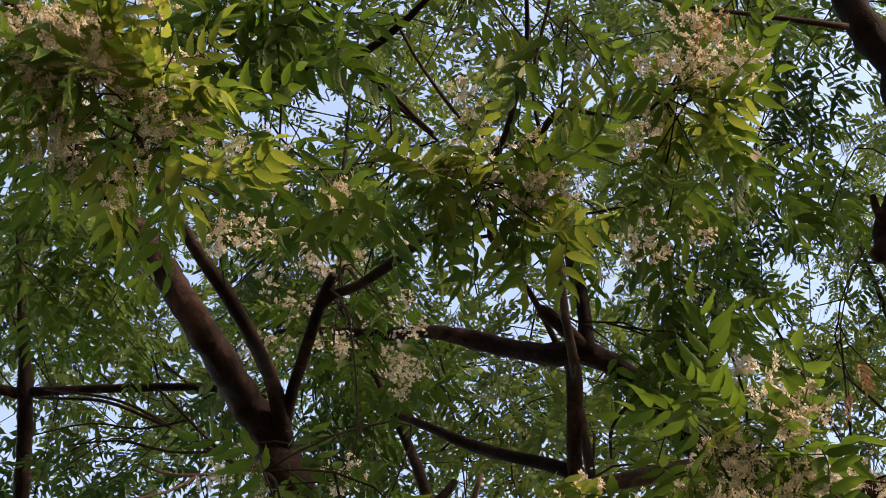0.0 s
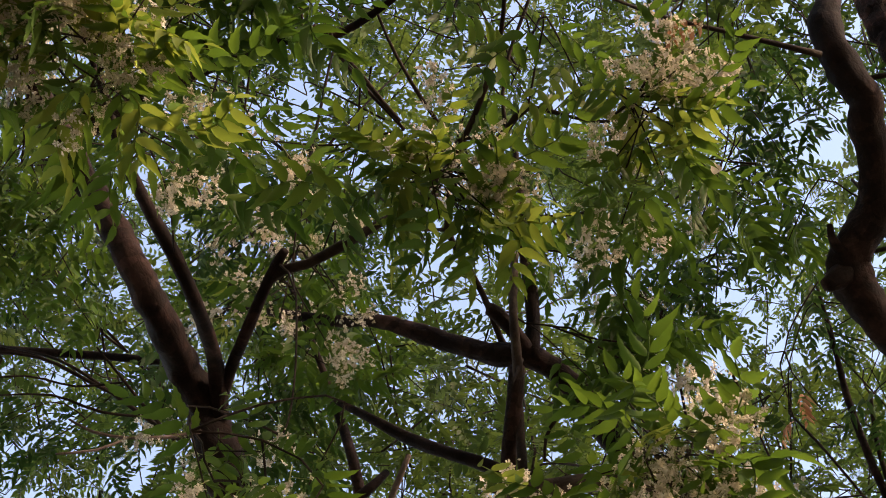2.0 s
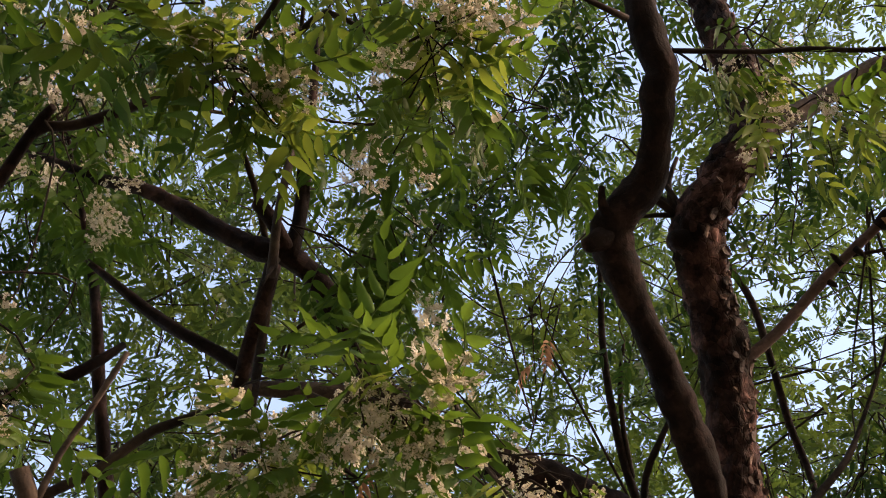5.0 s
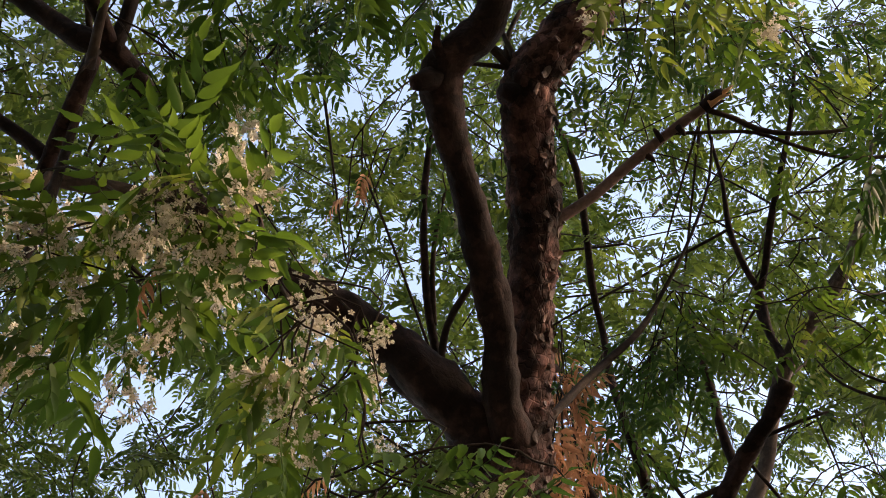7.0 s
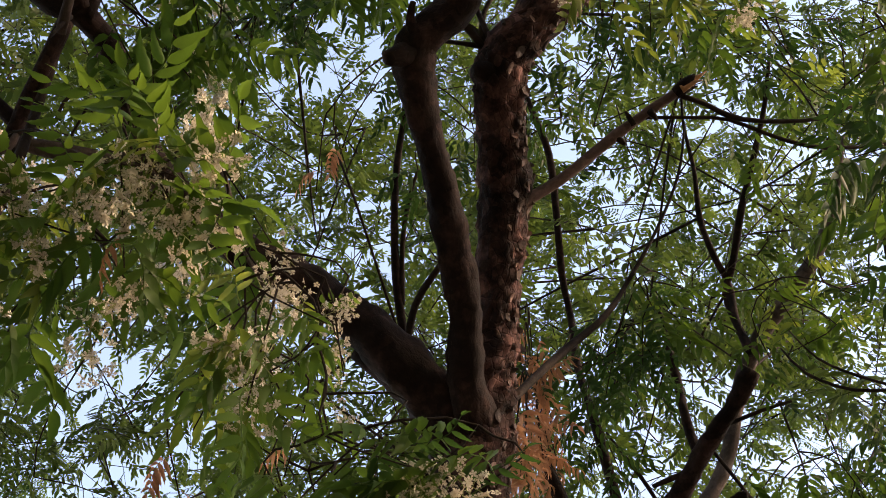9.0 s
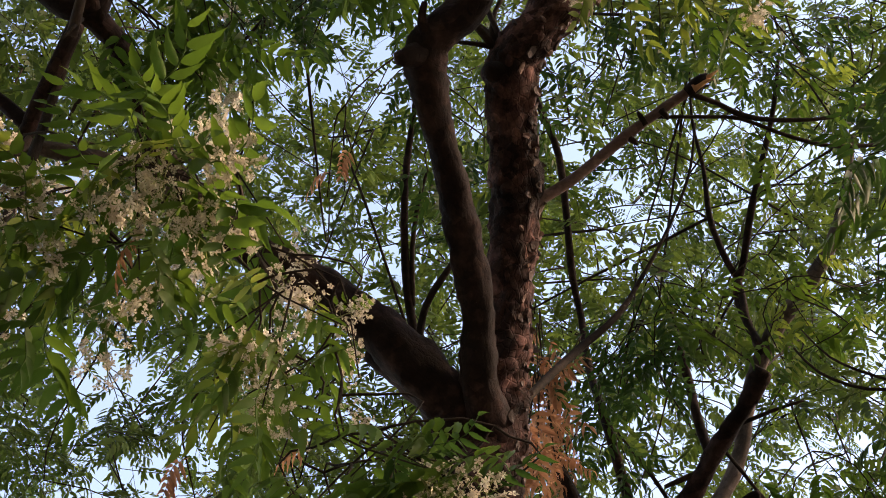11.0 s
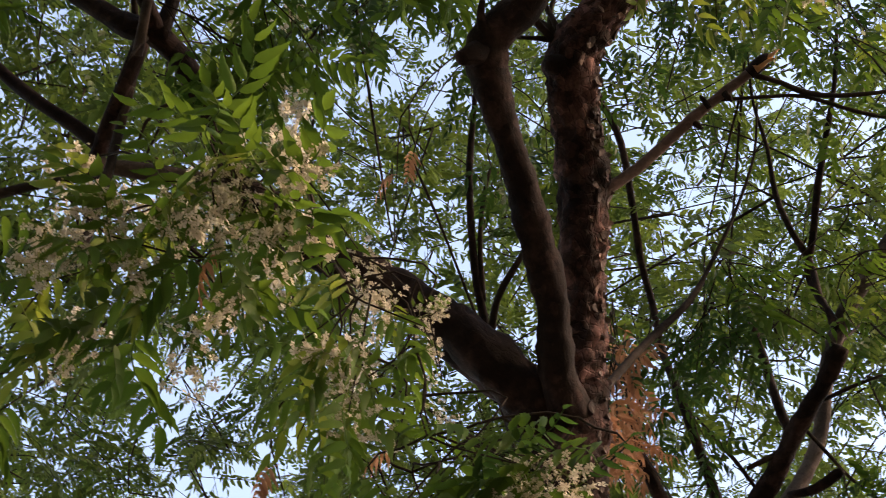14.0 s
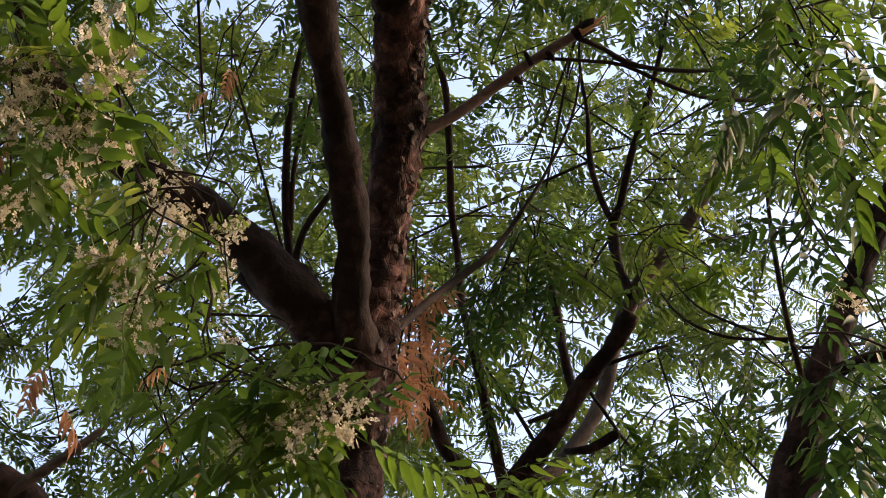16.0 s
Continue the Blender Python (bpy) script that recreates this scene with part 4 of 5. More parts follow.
def sprig(key, tip, way, leaves, tone, flowers, size=1.0):
    """A leafy shoot that ends at tip and grows along way, on a thin twig from the nearest limb of its tree."""
    tip, way = np.array(tip), np.array(way)
    base = tip - way * 0.16 + np.array((0, 0, 0.03))
    far = [(np.linalg.norm(np.array(p) - base) + rng.uniform(0, 0.25) + (0.6 if p[2] < base[2] - 0.3 else 0), p) for p, r in NODES[key] if r > 0.0035]
    start = np.array(min(far)[1])
    span = np.linalg.norm(base - start)
    mid = start * 0.55 + base * 0.45 + np.array((0, 0, 0.10 * span)) + rng.normal(0, 0.05 * span, 3)
    rows = np.array([start, mid, base, tip])
    NODES[key].extend([(tuple(mid), 0.004), (tuple(base), 0.004)])
    v, q, t, uv = tube_arrays(rows, [0.0028, 0.0024, 0.0021, 0.0014], 6, 0.05)
    child(new("shoot", mesh_from("shoot", v - np.array(TREES[key].location), q, [TWIG], t, uv)), TREES[key])
    for k in range(leaves):
        u = (k + 0.5) / leaves
        a = k * 2.4 + rng.uniform(-0.4, 0.4)
        ax = turn_to(way, (0, 0, 1))
        out = ax[:, 0] * rng.uniform(0.25, 0.9) + ax[:, 1] * math.cos(a) + ax[:, 2] * math.sin(a) * 0.6 + np.array((0, 0, -0.12))
        place = base + (tip - base) * (0.25 + 0.75 * u)
        hang("leaf", LEAF_MESH["green" if tone == "young" and rng.rand() < 0.4 else tone][rng.randint(6)], key, place, out, np.array((0, 0, 1.0)) + rng.normal(0, 0.25, 3), size * rng.uniform(0.85, 1.2))
    for k in range(flowers):
        out = way * rng.uniform(0.2, 0.9) + rng.normal(0, 0.75, 3)
        hang("panicle", PANICLE[rng.randint(5)], key, base + (tip - base) * rng.uniform(0.35, 1.0) + rng.normal(0, 0.022, 3), out, (0, 0, 1), size * rng.uniform(0.75, 1.1), "cream white flower cluster")


sprig("B", (-1.187, 0.400, 3.904), (-0.19, -0.98, 0.10), 5, "young", 6)
sprig("B", (-1.264, 0.399, 3.871), (-0.70, -0.69, -0.20), 4, "young", 5)
sprig("B", (-1.038, 0.482, 3.941), (0.81, -0.46, 0.35), 5, "young", 0)
sprig("B", (-1.104, 0.571, 3.949), (0.84, -0.39, 0.39), 4, "young", 3)
sprig("B", (-1.199, 0.557, 3.860), (-0.87, -0.41, -0.27), 4, "green", 1)
sprig("B", (-1.133, 0.614, 3.870), (0.58, 0.81, -0.04), 4, "young", 1)
sprig("B", (-1.113, 0.737, 3.893), (0.62, 0.78, -0.07), 2, "young", 2)
sprig("B", (-1.350, 0.544, 3.909), (-0.89, -0.21, -0.40), 4, "green", 0)
sprig("B", (-1.296, 0.641, 3.905), (-0.88, 0.13, -0.46), 2, "green", 0)
sprig("B", (-1.052, 0.725, 4.085), (0.74, 0.67, -0.00), 4, "green", 1)
sprig("B", (-1.143, 0.901, 4.215), (0.62, 0.78, -0.11), 4, "green", 2)
sprig("B", (-1.036, 1.023, 4.425), (0.89, 0.46, 0.05), 4, "green", 1)
sprig("B", (-1.253, 0.341, 3.998), (-0.53, -0.84, -0.09), 4, "young", 5)
sprig("B", (-0.894, 0.751, 4.446), (0.39, 0.90, -0.19), 4, "green", 0)
sprig("B", (-1.019, 0.713, 4.533), (-0.89, 0.30, -0.34), 4, "green", 0)
sprig("B", (-1.471, 1.494, 5.106), (-0.14, -0.93, 0.35), 4, "green", 2, 0.70)
sprig("B", (-1.350, 1.571, 5.111), (0.92, -0.16, 0.35), 4, "green", 2, 0.70)
sprig("B", (-1.675, 1.603, 5.095), (-0.93, -0.06, -0.37), 5, "young", 2, 0.70)
sprig("B", (-1.448, 1.703, 5.013), (0.42, 0.85, -0.32), 7, "green", 2, 0.70)
sprig("B", (-1.321, 1.738, 4.680), (0.64, 0.73, -0.23), 7, "green", 2, 0.70)
sprig("B", (-1.576, 1.846, 5.008), (-0.73, 0.42, -0.54), 6, "green", 1, 0.70)
sprig("B", (-1.817, 1.536, 5.184), (-0.43, -0.88, 0.19), 4, "green", 1, 0.70)
sprig("B", (-1.363, 1.288, 3.817), (-0.87, -0.46, -0.19), 4, "green", 2)
sprig("B", (-1.289, 1.358, 3.809), (0.48, 0.82, -0.32), 3, "green", 1)
sprig("B", (-1.304, 1.622, 4.869), (0.30, 0.87, -0.38), 6, "green", 0, 0.70)
sprig("B", (-1.253, 1.772, 4.803), (0.12, 0.87, -0.48), 6, "green", 0, 0.70)
sprig("B", (-1.649, 1.801, 5.124), (0.29, 0.88, -0.37), 5, "green", 1, 0.70)
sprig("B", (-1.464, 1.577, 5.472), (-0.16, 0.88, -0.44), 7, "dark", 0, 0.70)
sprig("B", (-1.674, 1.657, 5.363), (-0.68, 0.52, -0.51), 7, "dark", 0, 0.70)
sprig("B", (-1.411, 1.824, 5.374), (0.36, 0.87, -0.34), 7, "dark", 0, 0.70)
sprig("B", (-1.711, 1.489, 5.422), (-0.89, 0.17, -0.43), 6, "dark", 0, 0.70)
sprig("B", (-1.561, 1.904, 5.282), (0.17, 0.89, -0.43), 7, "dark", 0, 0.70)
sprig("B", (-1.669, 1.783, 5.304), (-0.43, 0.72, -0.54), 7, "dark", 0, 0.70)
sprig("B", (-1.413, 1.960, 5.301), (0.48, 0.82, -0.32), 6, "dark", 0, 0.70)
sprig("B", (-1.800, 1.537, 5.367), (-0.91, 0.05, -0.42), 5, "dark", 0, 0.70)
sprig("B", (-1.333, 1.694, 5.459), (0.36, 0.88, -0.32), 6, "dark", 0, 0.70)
sprig("A", (-0.785, 1.169, 4.278), (-0.15, -0.91, 0.38), 3, "young", 2, 1.08)
sprig("A", (-0.894, 1.118, 4.276), (-0.92, -0.39, -0.08), 4, "young", 1, 1.08)
sprig("A", (-0.681, 1.227, 4.270), (0.79, 0.59, -0.18), 4, "young", 2, 1.08)
sprig("A", (-0.802, 1.060, 4.322), (-0.56, -0.81, 0.19), 1, "young", 2, 1.08)
sprig("A", (-0.711, 1.137, 4.307), (0.87, -0.38, 0.30), 1, "young", 2, 1.08)
sprig("A", (-0.607, 1.218, 4.286), (0.95, 0.30, -0.03), 2, "green", 0, 1.08)
sprig("A", (-0.335, 1.150, 4.212), (0.60, -0.72, 0.34), 4, "young", 3)
sprig("A", (-0.421, 1.211, 4.177), (-0.87, 0.40, -0.28), 3, "green", 3)
sprig("A", (-0.277, 1.225, 4.177), (0.63, 0.69, -0.36), 4, "young", 1)
sprig("A", (-0.353, 1.290, 4.141), (0.02, 0.87, -0.49), 4, "green", 0)
sprig("A", (-0.193, 1.186, 4.197), (0.94, 0.29, -0.17), 2, "green", 1)
sprig("A", (-0.463, 1.325, 4.113), (-0.65, 0.63, -0.42), 1, "green", 2)
sprig("A", (-0.250, 1.112, 4.232), (0.95, -0.27, 0.12), 2, "young", 3)
sprig("A", (-0.583, 1.071, 4.412), (-0.75, 0.57, -0.35), 1, "young", 0, 1.08)
sprig("A", (-0.660, 1.014, 4.423), (-0.90, 0.33, -0.29), 2, "young", 0, 1.08)
sprig("A", (-0.436, 1.097, 4.285), (0.10, 0.91, -0.40), 2, "young", 0)
sprig("A", (-0.459, 1.000, 4.323), (0.29, 0.89, -0.34), 2, "green", 0)
sprig("A", (-0.530, 1.388, 3.602), (-0.10, -0.83, 0.55), 4, "green", 0)
sprig("A", (-0.471, 1.454, 3.567), (0.63, -0.55, 0.54), 2, "green", 4)
sprig("A", (-0.461, 1.525, 3.513), (0.55, 0.69, -0.46), 3, "young", 5)
sprig("A", (-0.405, 1.633, 3.500), (0.40, 0.71, -0.58), 1, "green", 2)
sprig("A", (-0.615, 1.455, 3.529), (-0.95, -0.30, -0.09), 4, "young", 1)
sprig("A", (-0.707, 1.508, 3.456), (-0.87, -0.48, 0.07), 4, "green", 2)
sprig("A", (-0.669, 1.589, 3.468), (0.75, 0.60, -0.28), 4, "young", 2)
sprig("A", (-0.524, 1.673, 3.436), (0.63, 0.63, -0.45), 2, "green", 3)
sprig("A", (-0.751, 1.720, 3.387), (-0.73, 0.31, -0.62), 4, "green", 2)
sprig("A", (-0.892, 1.471, 3.545), (-0.89, -0.44, -0.07), 2, "young", 1)
sprig("A", (-0.903, 1.647, 3.390), (-0.61, 0.39, -0.69), 4, "young", 0)
sprig("A", (-0.833, 1.602, 3.462), (-0.94, -0.10, -0.34), 2, "young", 2)
sprig("A", (-0.799, 1.552, 3.519), (-0.94, -0.07, -0.35), 2, "green", 2)
sprig("A", (-0.383, 1.524, 3.530), (0.95, 0.29, -0.09), 3, "green", 0)
sprig("A", (-0.206, 1.769, 3.471), (0.93, 0.29, -0.22), 1, "green", 2, 0.60)
sprig("A", (-0.175, 1.837, 3.406), (0.23, 0.67, -0.71), 1, "green", 1, 0.60)
sprig("A", (-0.368, 1.843, 3.374), (-0.89, 0.20, -0.41), 2, "young", 1)
sprig("A", (-0.330, 1.855, 3.367), (-0.70, 0.41, -0.58), 2, "green", 2)
sprig("A", (-0.271, 1.958, 3.412), (0.48, 0.61, -0.63), 2, "green", 0)
sprig("A", (-0.440, 1.884, 3.462), (-0.62, 0.46, -0.64), 2, "green", 0)
sprig("A", (-0.992, 1.813, 3.327), (-0.80, 0.10, -0.59), 4, "green", 1)
sprig("A", (-0.554, 1.573, 3.449), (-0.61, 0.49, -0.62), 4, "green", 1)
sprig("A", (-0.419, 1.764, 3.444), (-0.87, 0.24, -0.44), 2, "young", 1)
sprig("A", (-0.036, 1.843, 3.217), (0.99, 0.09, -0.14), 2, "dark", 1, 0.65)
sprig("A", (-0.436, 1.884, 3.320), (-0.48, 0.52, -0.71), 2, "green", 0)
sprig("A", (-0.044, 1.849, 3.203), (0.98, 0.13, -0.17), 2, "dark", 1, 0.65)
sprig("A", (0.047, 1.915, 3.203), (0.95, 0.18, -0.27), 2, "dark", 0, 0.65)
sprig("A", (-0.067, 1.907, 3.196), (-0.80, 0.36, -0.48), 4, "green", 2)
sprig("A", (-0.118, 1.967, 3.119), (-0.80, 0.33, -0.50), 4, "green", 2)
sprig("A", (0.002, 1.962, 3.209), (-0.89, 0.27, -0.36), 4, "green", 0)
sprig("A", (-0.309, 2.014, 3.195), (-0.75, 0.32, -0.57), 2, "green", 0)
sprig("A", (-0.338, 1.828, 3.327), (-0.25, 0.63, -0.73), 3, "green", 2)
sprig("A", (-0.183, 1.881, 3.217), (-0.76, 0.37, -0.54), 3, "green", 0)
sprig("A", (-0.060, 1.978, 3.107), (0.75, 0.41, -0.53), 4, "green", 0)
sprig("A", (-0.221, 2.037, 3.181), (0.60, 0.52, -0.61), 4, "green", 0)
sprig("A", (0.071, 1.939, 3.156), (0.60, 0.47, -0.65), 2, "green", 1)
sprig("D", (0.427, 2.570, 3.604), (0.18, -0.64, 0.75), 4, "green", 0, 0.85)
sprig("D", (0.502, 2.559, 3.600), (0.98, -0.09, -0.16), 3, "green", 0, 0.85)
sprig("E", (0.995, 1.893, 4.094), (-0.75, 0.63, -0.20), 4, "dark", 0, 0.85)
sprig("E", (1.050, 1.785, 4.021), (0.70, 0.37, -0.60), 4, "dark", 2)
sprig("E", (1.096, 1.705, 4.058), (0.70, 0.38, -0.60), 4, "green", 1)
sprig("E", (0.903, 1.959, 4.210), (-0.94, 0.34, 0.04), 4, "dark", 0, 0.85)
sprig("E", (0.951, 1.833, 4.283), (-0.62, 0.73, -0.30), 4, "dark", 0, 0.85)
sprig("E", (1.034, 1.723, 4.200), (0.63, 0.50, -0.60), 4, "green", 1, 0.85)
sprig("E", (1.042, 2.126, 4.020), (-0.40, 0.75, -0.52), 4, "dark", 0, 0.85)
sprig("E", (1.127, 2.132, 3.977), (0.48, 0.51, -0.71), 4, "dark", 0, 0.85)
sprig("E", (0.977, 2.111, 4.196), (-0.43, 0.76, -0.48), 4, "green", 0, 0.85)
sprig("E", (1.003, 2.056, 3.360), (-0.54, 0.67, -0.51), 5, "dark", 0)
sprig("E", (1.014, 1.929, 3.336), (0.84, 0.03, -0.54), 4, "dark", 0)
sprig("E", (0.985, 2.110, 3.306), (-0.81, 0.54, -0.23), 5, "green", 0)
sprig("E", (1.025, 2.012, 3.232), (0.66, 0.23, -0.72), 5, "dark", 0)
sprig("E", (1.157, 2.168, 3.782), (0.90, -0.08, -0.43), 3, "dark", 1, 0.85)
sprig("E", (1.147, 1.862, 3.917), (0.55, 0.48, -0.68), 4, "green", 0)
sprig("A", (0.955, 2.130, 4.830), (0.64, 0.52, -0.56), 5, "young", 0, 0.70)
sprig("A", (1.008, 2.122, 4.695), (0.86, 0.23, -0.46), 5, "young", 0, 0.70)
sprig("A", (0.900, 2.452, 4.870), (0.60, 0.54, -0.60), 4, "young", 0, 0.70)
sprig("A", (0.284, 1.687, 4.633), (0.08, 0.85, -0.53), 3, "young", 1, 0.85)
sprig("A", (0.267, 1.605, 4.681), (-0.78, 0.58, -0.25), 3, "green", 1, 0.85)
sprig("A", (0.341, 1.607, 4.556), (0.42, 0.75, -0.51), 3, "young", 1, 0.85)
sprig("A", (0.374, 1.806, 4.549), (0.13, 0.81, -0.57), 2, "young", 1, 0.85)
sprig("A", (0.543, 1.758, 4.668), (0.77, 0.45, -0.45), 4, "young", 1, 0.85)
sprig("A", (0.665, 1.805, 4.613), (0.77, 0.43, -0.48), 4, "young", 2, 0.85)
sprig("A", (0.725, 1.713, 4.654), (0.76, 0.44, -0.48), 4, "young", 0, 0.85)
sprig("A", (0.446, 1.555, 4.569), (0.78, 0.47, -0.42), 2, "green", 2, 0.85)
sprig("A", (0.756, 2.047, 4.799), (0.60, 0.58, -0.56), 4, "young", 0, 0.70)
sprig("D", (0.571, 2.936, 4.529), (-0.13, 0.70, -0.70), 6, "dark", 0, 0.70)
sprig("D", (0.677, 2.839, 4.601), (0.63, 0.47, -0.62), 5, "green", 0, 0.70)
sprig("D", (0.472, 2.926, 4.557), (-0.43, 0.66, -0.62), 4, "dark", 0, 0.70)
sprig("D", (0.789, 2.866, 4.687), (0.84, 0.25, -0.48), 4, "green", 0, 0.70)
sprig("D", (0.611, 2.825, 4.628), (0.49, 0.58, -0.65), 4, "dark", 0, 0.70)
sprig("D", (0.462, 3.019, 4.464), (-0.24, 0.67, -0.70), 4, "dark", 0, 0.70)
sprig("D", (0.394, 2.981, 4.513), (-0.67, 0.55, -0.50), 4, "dark", 0, 0.70)
sprig("D", (0.637, 2.950, 4.501), (0.59, 0.48, -0.65), 4, "dark", 0, 0.70)
sprig("D", (0.995, 2.969, 4.812), (0.72, 0.37, -0.59), 3, "young", 0, 0.70)
sprig("D", (1.198, 2.988, 4.724), (0.79, 0.24, -0.56), 3, "young", 0, 0.70)
sprig("D", (1.101, 3.035, 4.715), (0.53, 0.49, -0.69), 3, "young", 0, 0.70)
sprig("D", (1.013, 2.993, 4.642), (-0.89, 0.43, -0.14), 3, "young", 0, 0.70)
sprig("D", (1.246, 2.842, 4.699), (0.91, 0.03, -0.41), 3, "young", 0, 0.70)
sprig("C", (-1.922, 0.913, 4.785), (-0.85, 0.12, -0.51), 7, "green", 0, 0.70)
sprig("C", (-1.882, 1.055, 4.759), (-0.86, 0.11, -0.50), 7, "green", 0, 0.70)
sprig("C", (-2.007, 1.196, 4.757), (-0.84, 0.10, -0.53), 7, "green", 0, 0.70)
sprig("C", (-1.881, 1.230, 4.810), (0.12, 0.93, -0.34), 6, "green", 0, 0.70)
sprig("C", (-2.090, 1.067, 4.759), (-0.79, 0.23, -0.57), 6, "green", 0, 0.70)
sprig("C", (-1.928, 1.388, 4.838), (0.26, 0.92, -0.30), 6, "green", 0, 0.70)
sprig("C", (-1.950, 1.064, 4.719), (0.23, 0.94, -0.24), 6, "green", 0, 0.70)
sprig("C", (-1.856, 1.106, 4.871), (0.11, 0.94, -0.31), 6, "green", 0, 0.70)
sprig("C", (-1.905, 0.784, 4.832), (-0.86, 0.13, -0.49), 6, "green", 0, 0.70)
sprig("A", (-0.552, 1.802, 4.417), (0.24, 0.82, -0.52), 4, "green", 2, 0.85)
sprig("A", (-0.592, 1.705, 4.472), (-0.64, 0.58, -0.51), 4, "green", 1, 0.85)
sprig("A", (-0.480, 1.758, 4.458), (0.72, 0.62, -0.31), 4, "green", 0, 0.85)
sprig("A", (-0.274, 1.717, 4.625), (-0.69, 0.59, -0.43), 4, "green", 0, 0.85)
sprig("A", (-0.202, 1.691, 4.645), (0.51, 0.75, -0.43), 4, "green", 0, 0.85)
sprig("A", (-0.343, 1.633, 4.552), (-0.69, 0.58, -0.43), 4, "green", 1, 0.85)
sprig("A", (-0.653, 1.886, 4.463), (-0.77, 0.43, -0.48), 4, "green", 0, 0.85)
sprig("A", (-0.161, 1.831, 4.679), (-0.78, 0.51, -0.36), 4, "green", 0, 0.85)
sprig("A", (-0.461, 1.955, 4.572), (0.51, 0.73, -0.46), 4, "green", 0, 0.85)
sprig("A", (-0.707, 1.598, 4.630), (0.44, 0.81, -0.38), 4, "green", 0, 0.85)
sprig("A", (-0.443, 1.482, 4.395), (-0.43, 0.75, -0.50), 4, "green", 2)
sprig("A", (0.194, 2.911, 4.228), (-0.14, 0.66, -0.74), 4, "dead", 0, 0.70)
sprig("A", (0.225, 3.017, 4.242), (-0.06, 0.65, -0.76), 4, "dead", 0, 0.70)
sprig("A", (0.279, 3.083, 4.433), (0.11, 0.66, -0.75), 4, "dead", 0, 0.70)
sprig("A", (0.314, 3.203, 4.432), (0.19, 0.63, -0.76), 4, "dead", 0, 0.70)
sprig("A", (0.332, 3.201, 4.522), (0.24, 0.63, -0.74), 4, "dead", 0, 0.70)
sprig("A", (0.209, 3.003, 4.168), (-0.12, 0.64, -0.76), 4, "dead", 0, 0.70)
sprig("A", (0.256, 3.008, 4.428), (0.05, 0.67, -0.74), 4, "dead", 0, 0.70)
sprig("A", (0.297, 3.202, 4.343), (0.13, 0.63, -0.77), 4, "dead", 0, 0.70)
sprig("A", (0.362, 3.345, 4.446), (0.29, 0.59, -0.75), 4, "dead", 0, 0.70)
sprig("A", (0.233, 2.922, 4.433), (-0.00, 0.68, -0.73), 4, "dead", 0, 0.70)
sprig("A", (0.260, 2.950, 4.530), (0.08, 0.69, -0.72), 4, "dead", 0, 0.70)
sprig("A", (0.179, 2.907, 4.143), (-0.19, 0.64, -0.74), 4, "dead", 0, 0.70)
sprig("A", (0.268, 2.888, 4.549), (-0.06, -0.72, 0.69), 1, "dead", 0, 0.70)
sprig("A", (-0.524, 1.570, 3.392), (0.07, 0.74, -0.66), 1, "dead", 0, 0.60)
sprig("A", (-0.467, 2.048, 3.277), (0.23, 0.64, -0.73), 2, "dead", 0, 0.60)
sprig("A", (-0.288, 2.029, 3.339), (-0.25, 0.60, -0.76), 1, "dead", 0, 0.60)
sprig("A", (-0.173, 1.073, 4.194), (-0.31, 0.87, -0.39), 1, "dead", 0, 0.60)
sprig("A", (-0.186, 2.136, 3.221), (0.38, 0.57, -0.73), 1, "dead", 0, 0.60)
sprig("A", (-0.249, 2.118, 3.236), (0.38, 0.59, -0.72), 1, "dead", 0, 0.60)
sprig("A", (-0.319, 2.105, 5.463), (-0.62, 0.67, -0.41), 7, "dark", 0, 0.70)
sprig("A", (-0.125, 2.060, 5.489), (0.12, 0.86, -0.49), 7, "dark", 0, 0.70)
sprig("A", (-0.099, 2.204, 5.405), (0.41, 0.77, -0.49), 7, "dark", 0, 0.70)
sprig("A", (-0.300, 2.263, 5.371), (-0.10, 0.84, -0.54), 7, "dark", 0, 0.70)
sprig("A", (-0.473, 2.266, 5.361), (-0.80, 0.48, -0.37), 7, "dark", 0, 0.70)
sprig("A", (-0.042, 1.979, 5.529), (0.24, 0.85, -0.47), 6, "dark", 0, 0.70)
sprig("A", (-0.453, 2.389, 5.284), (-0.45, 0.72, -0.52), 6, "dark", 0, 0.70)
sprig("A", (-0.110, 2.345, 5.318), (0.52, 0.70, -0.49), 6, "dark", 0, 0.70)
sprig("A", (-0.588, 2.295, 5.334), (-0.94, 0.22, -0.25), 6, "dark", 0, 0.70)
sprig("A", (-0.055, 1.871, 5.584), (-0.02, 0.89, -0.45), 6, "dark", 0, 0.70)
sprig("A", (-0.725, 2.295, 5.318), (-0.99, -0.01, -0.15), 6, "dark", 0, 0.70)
sprig("A", (-0.943, 1.108, 4.209), (-0.92, 0.16, -0.34), 4, "young", 0, 1.08)
sprig("A", (-0.808, 1.200, 4.199), (-0.16, 0.87, -0.47), 3, "young", 1, 1.08)
sprig("A", (-0.679, 1.284, 4.182), (0.50, 0.79, -0.35), 4, "young", 0, 1.08)
sprig("A", (-0.829, 1.102, 4.264), (-0.46, -0.85, 0.26), 1, "young", 1, 1.08)
sprig("B", (-1.196, 0.360, 3.963), (-0.37, -0.93, 0.01), 1, "young", 5)
sprig("B", (-1.140, 0.411, 3.975), (0.80, -0.45, 0.39), 1, "young", 4)
sprig("B", (-1.303, 0.406, 3.908), (-0.84, -0.44, -0.30), 1, "young", 3)
sprig("B", (-1.251, 0.444, 3.922), (0.20, 0.97, -0.14), 1, "young", 3)
sprig("A", (-0.235, 2.178, 4.440), (0.21, 0.78, -0.59), 1, "dead", 0, 0.60)
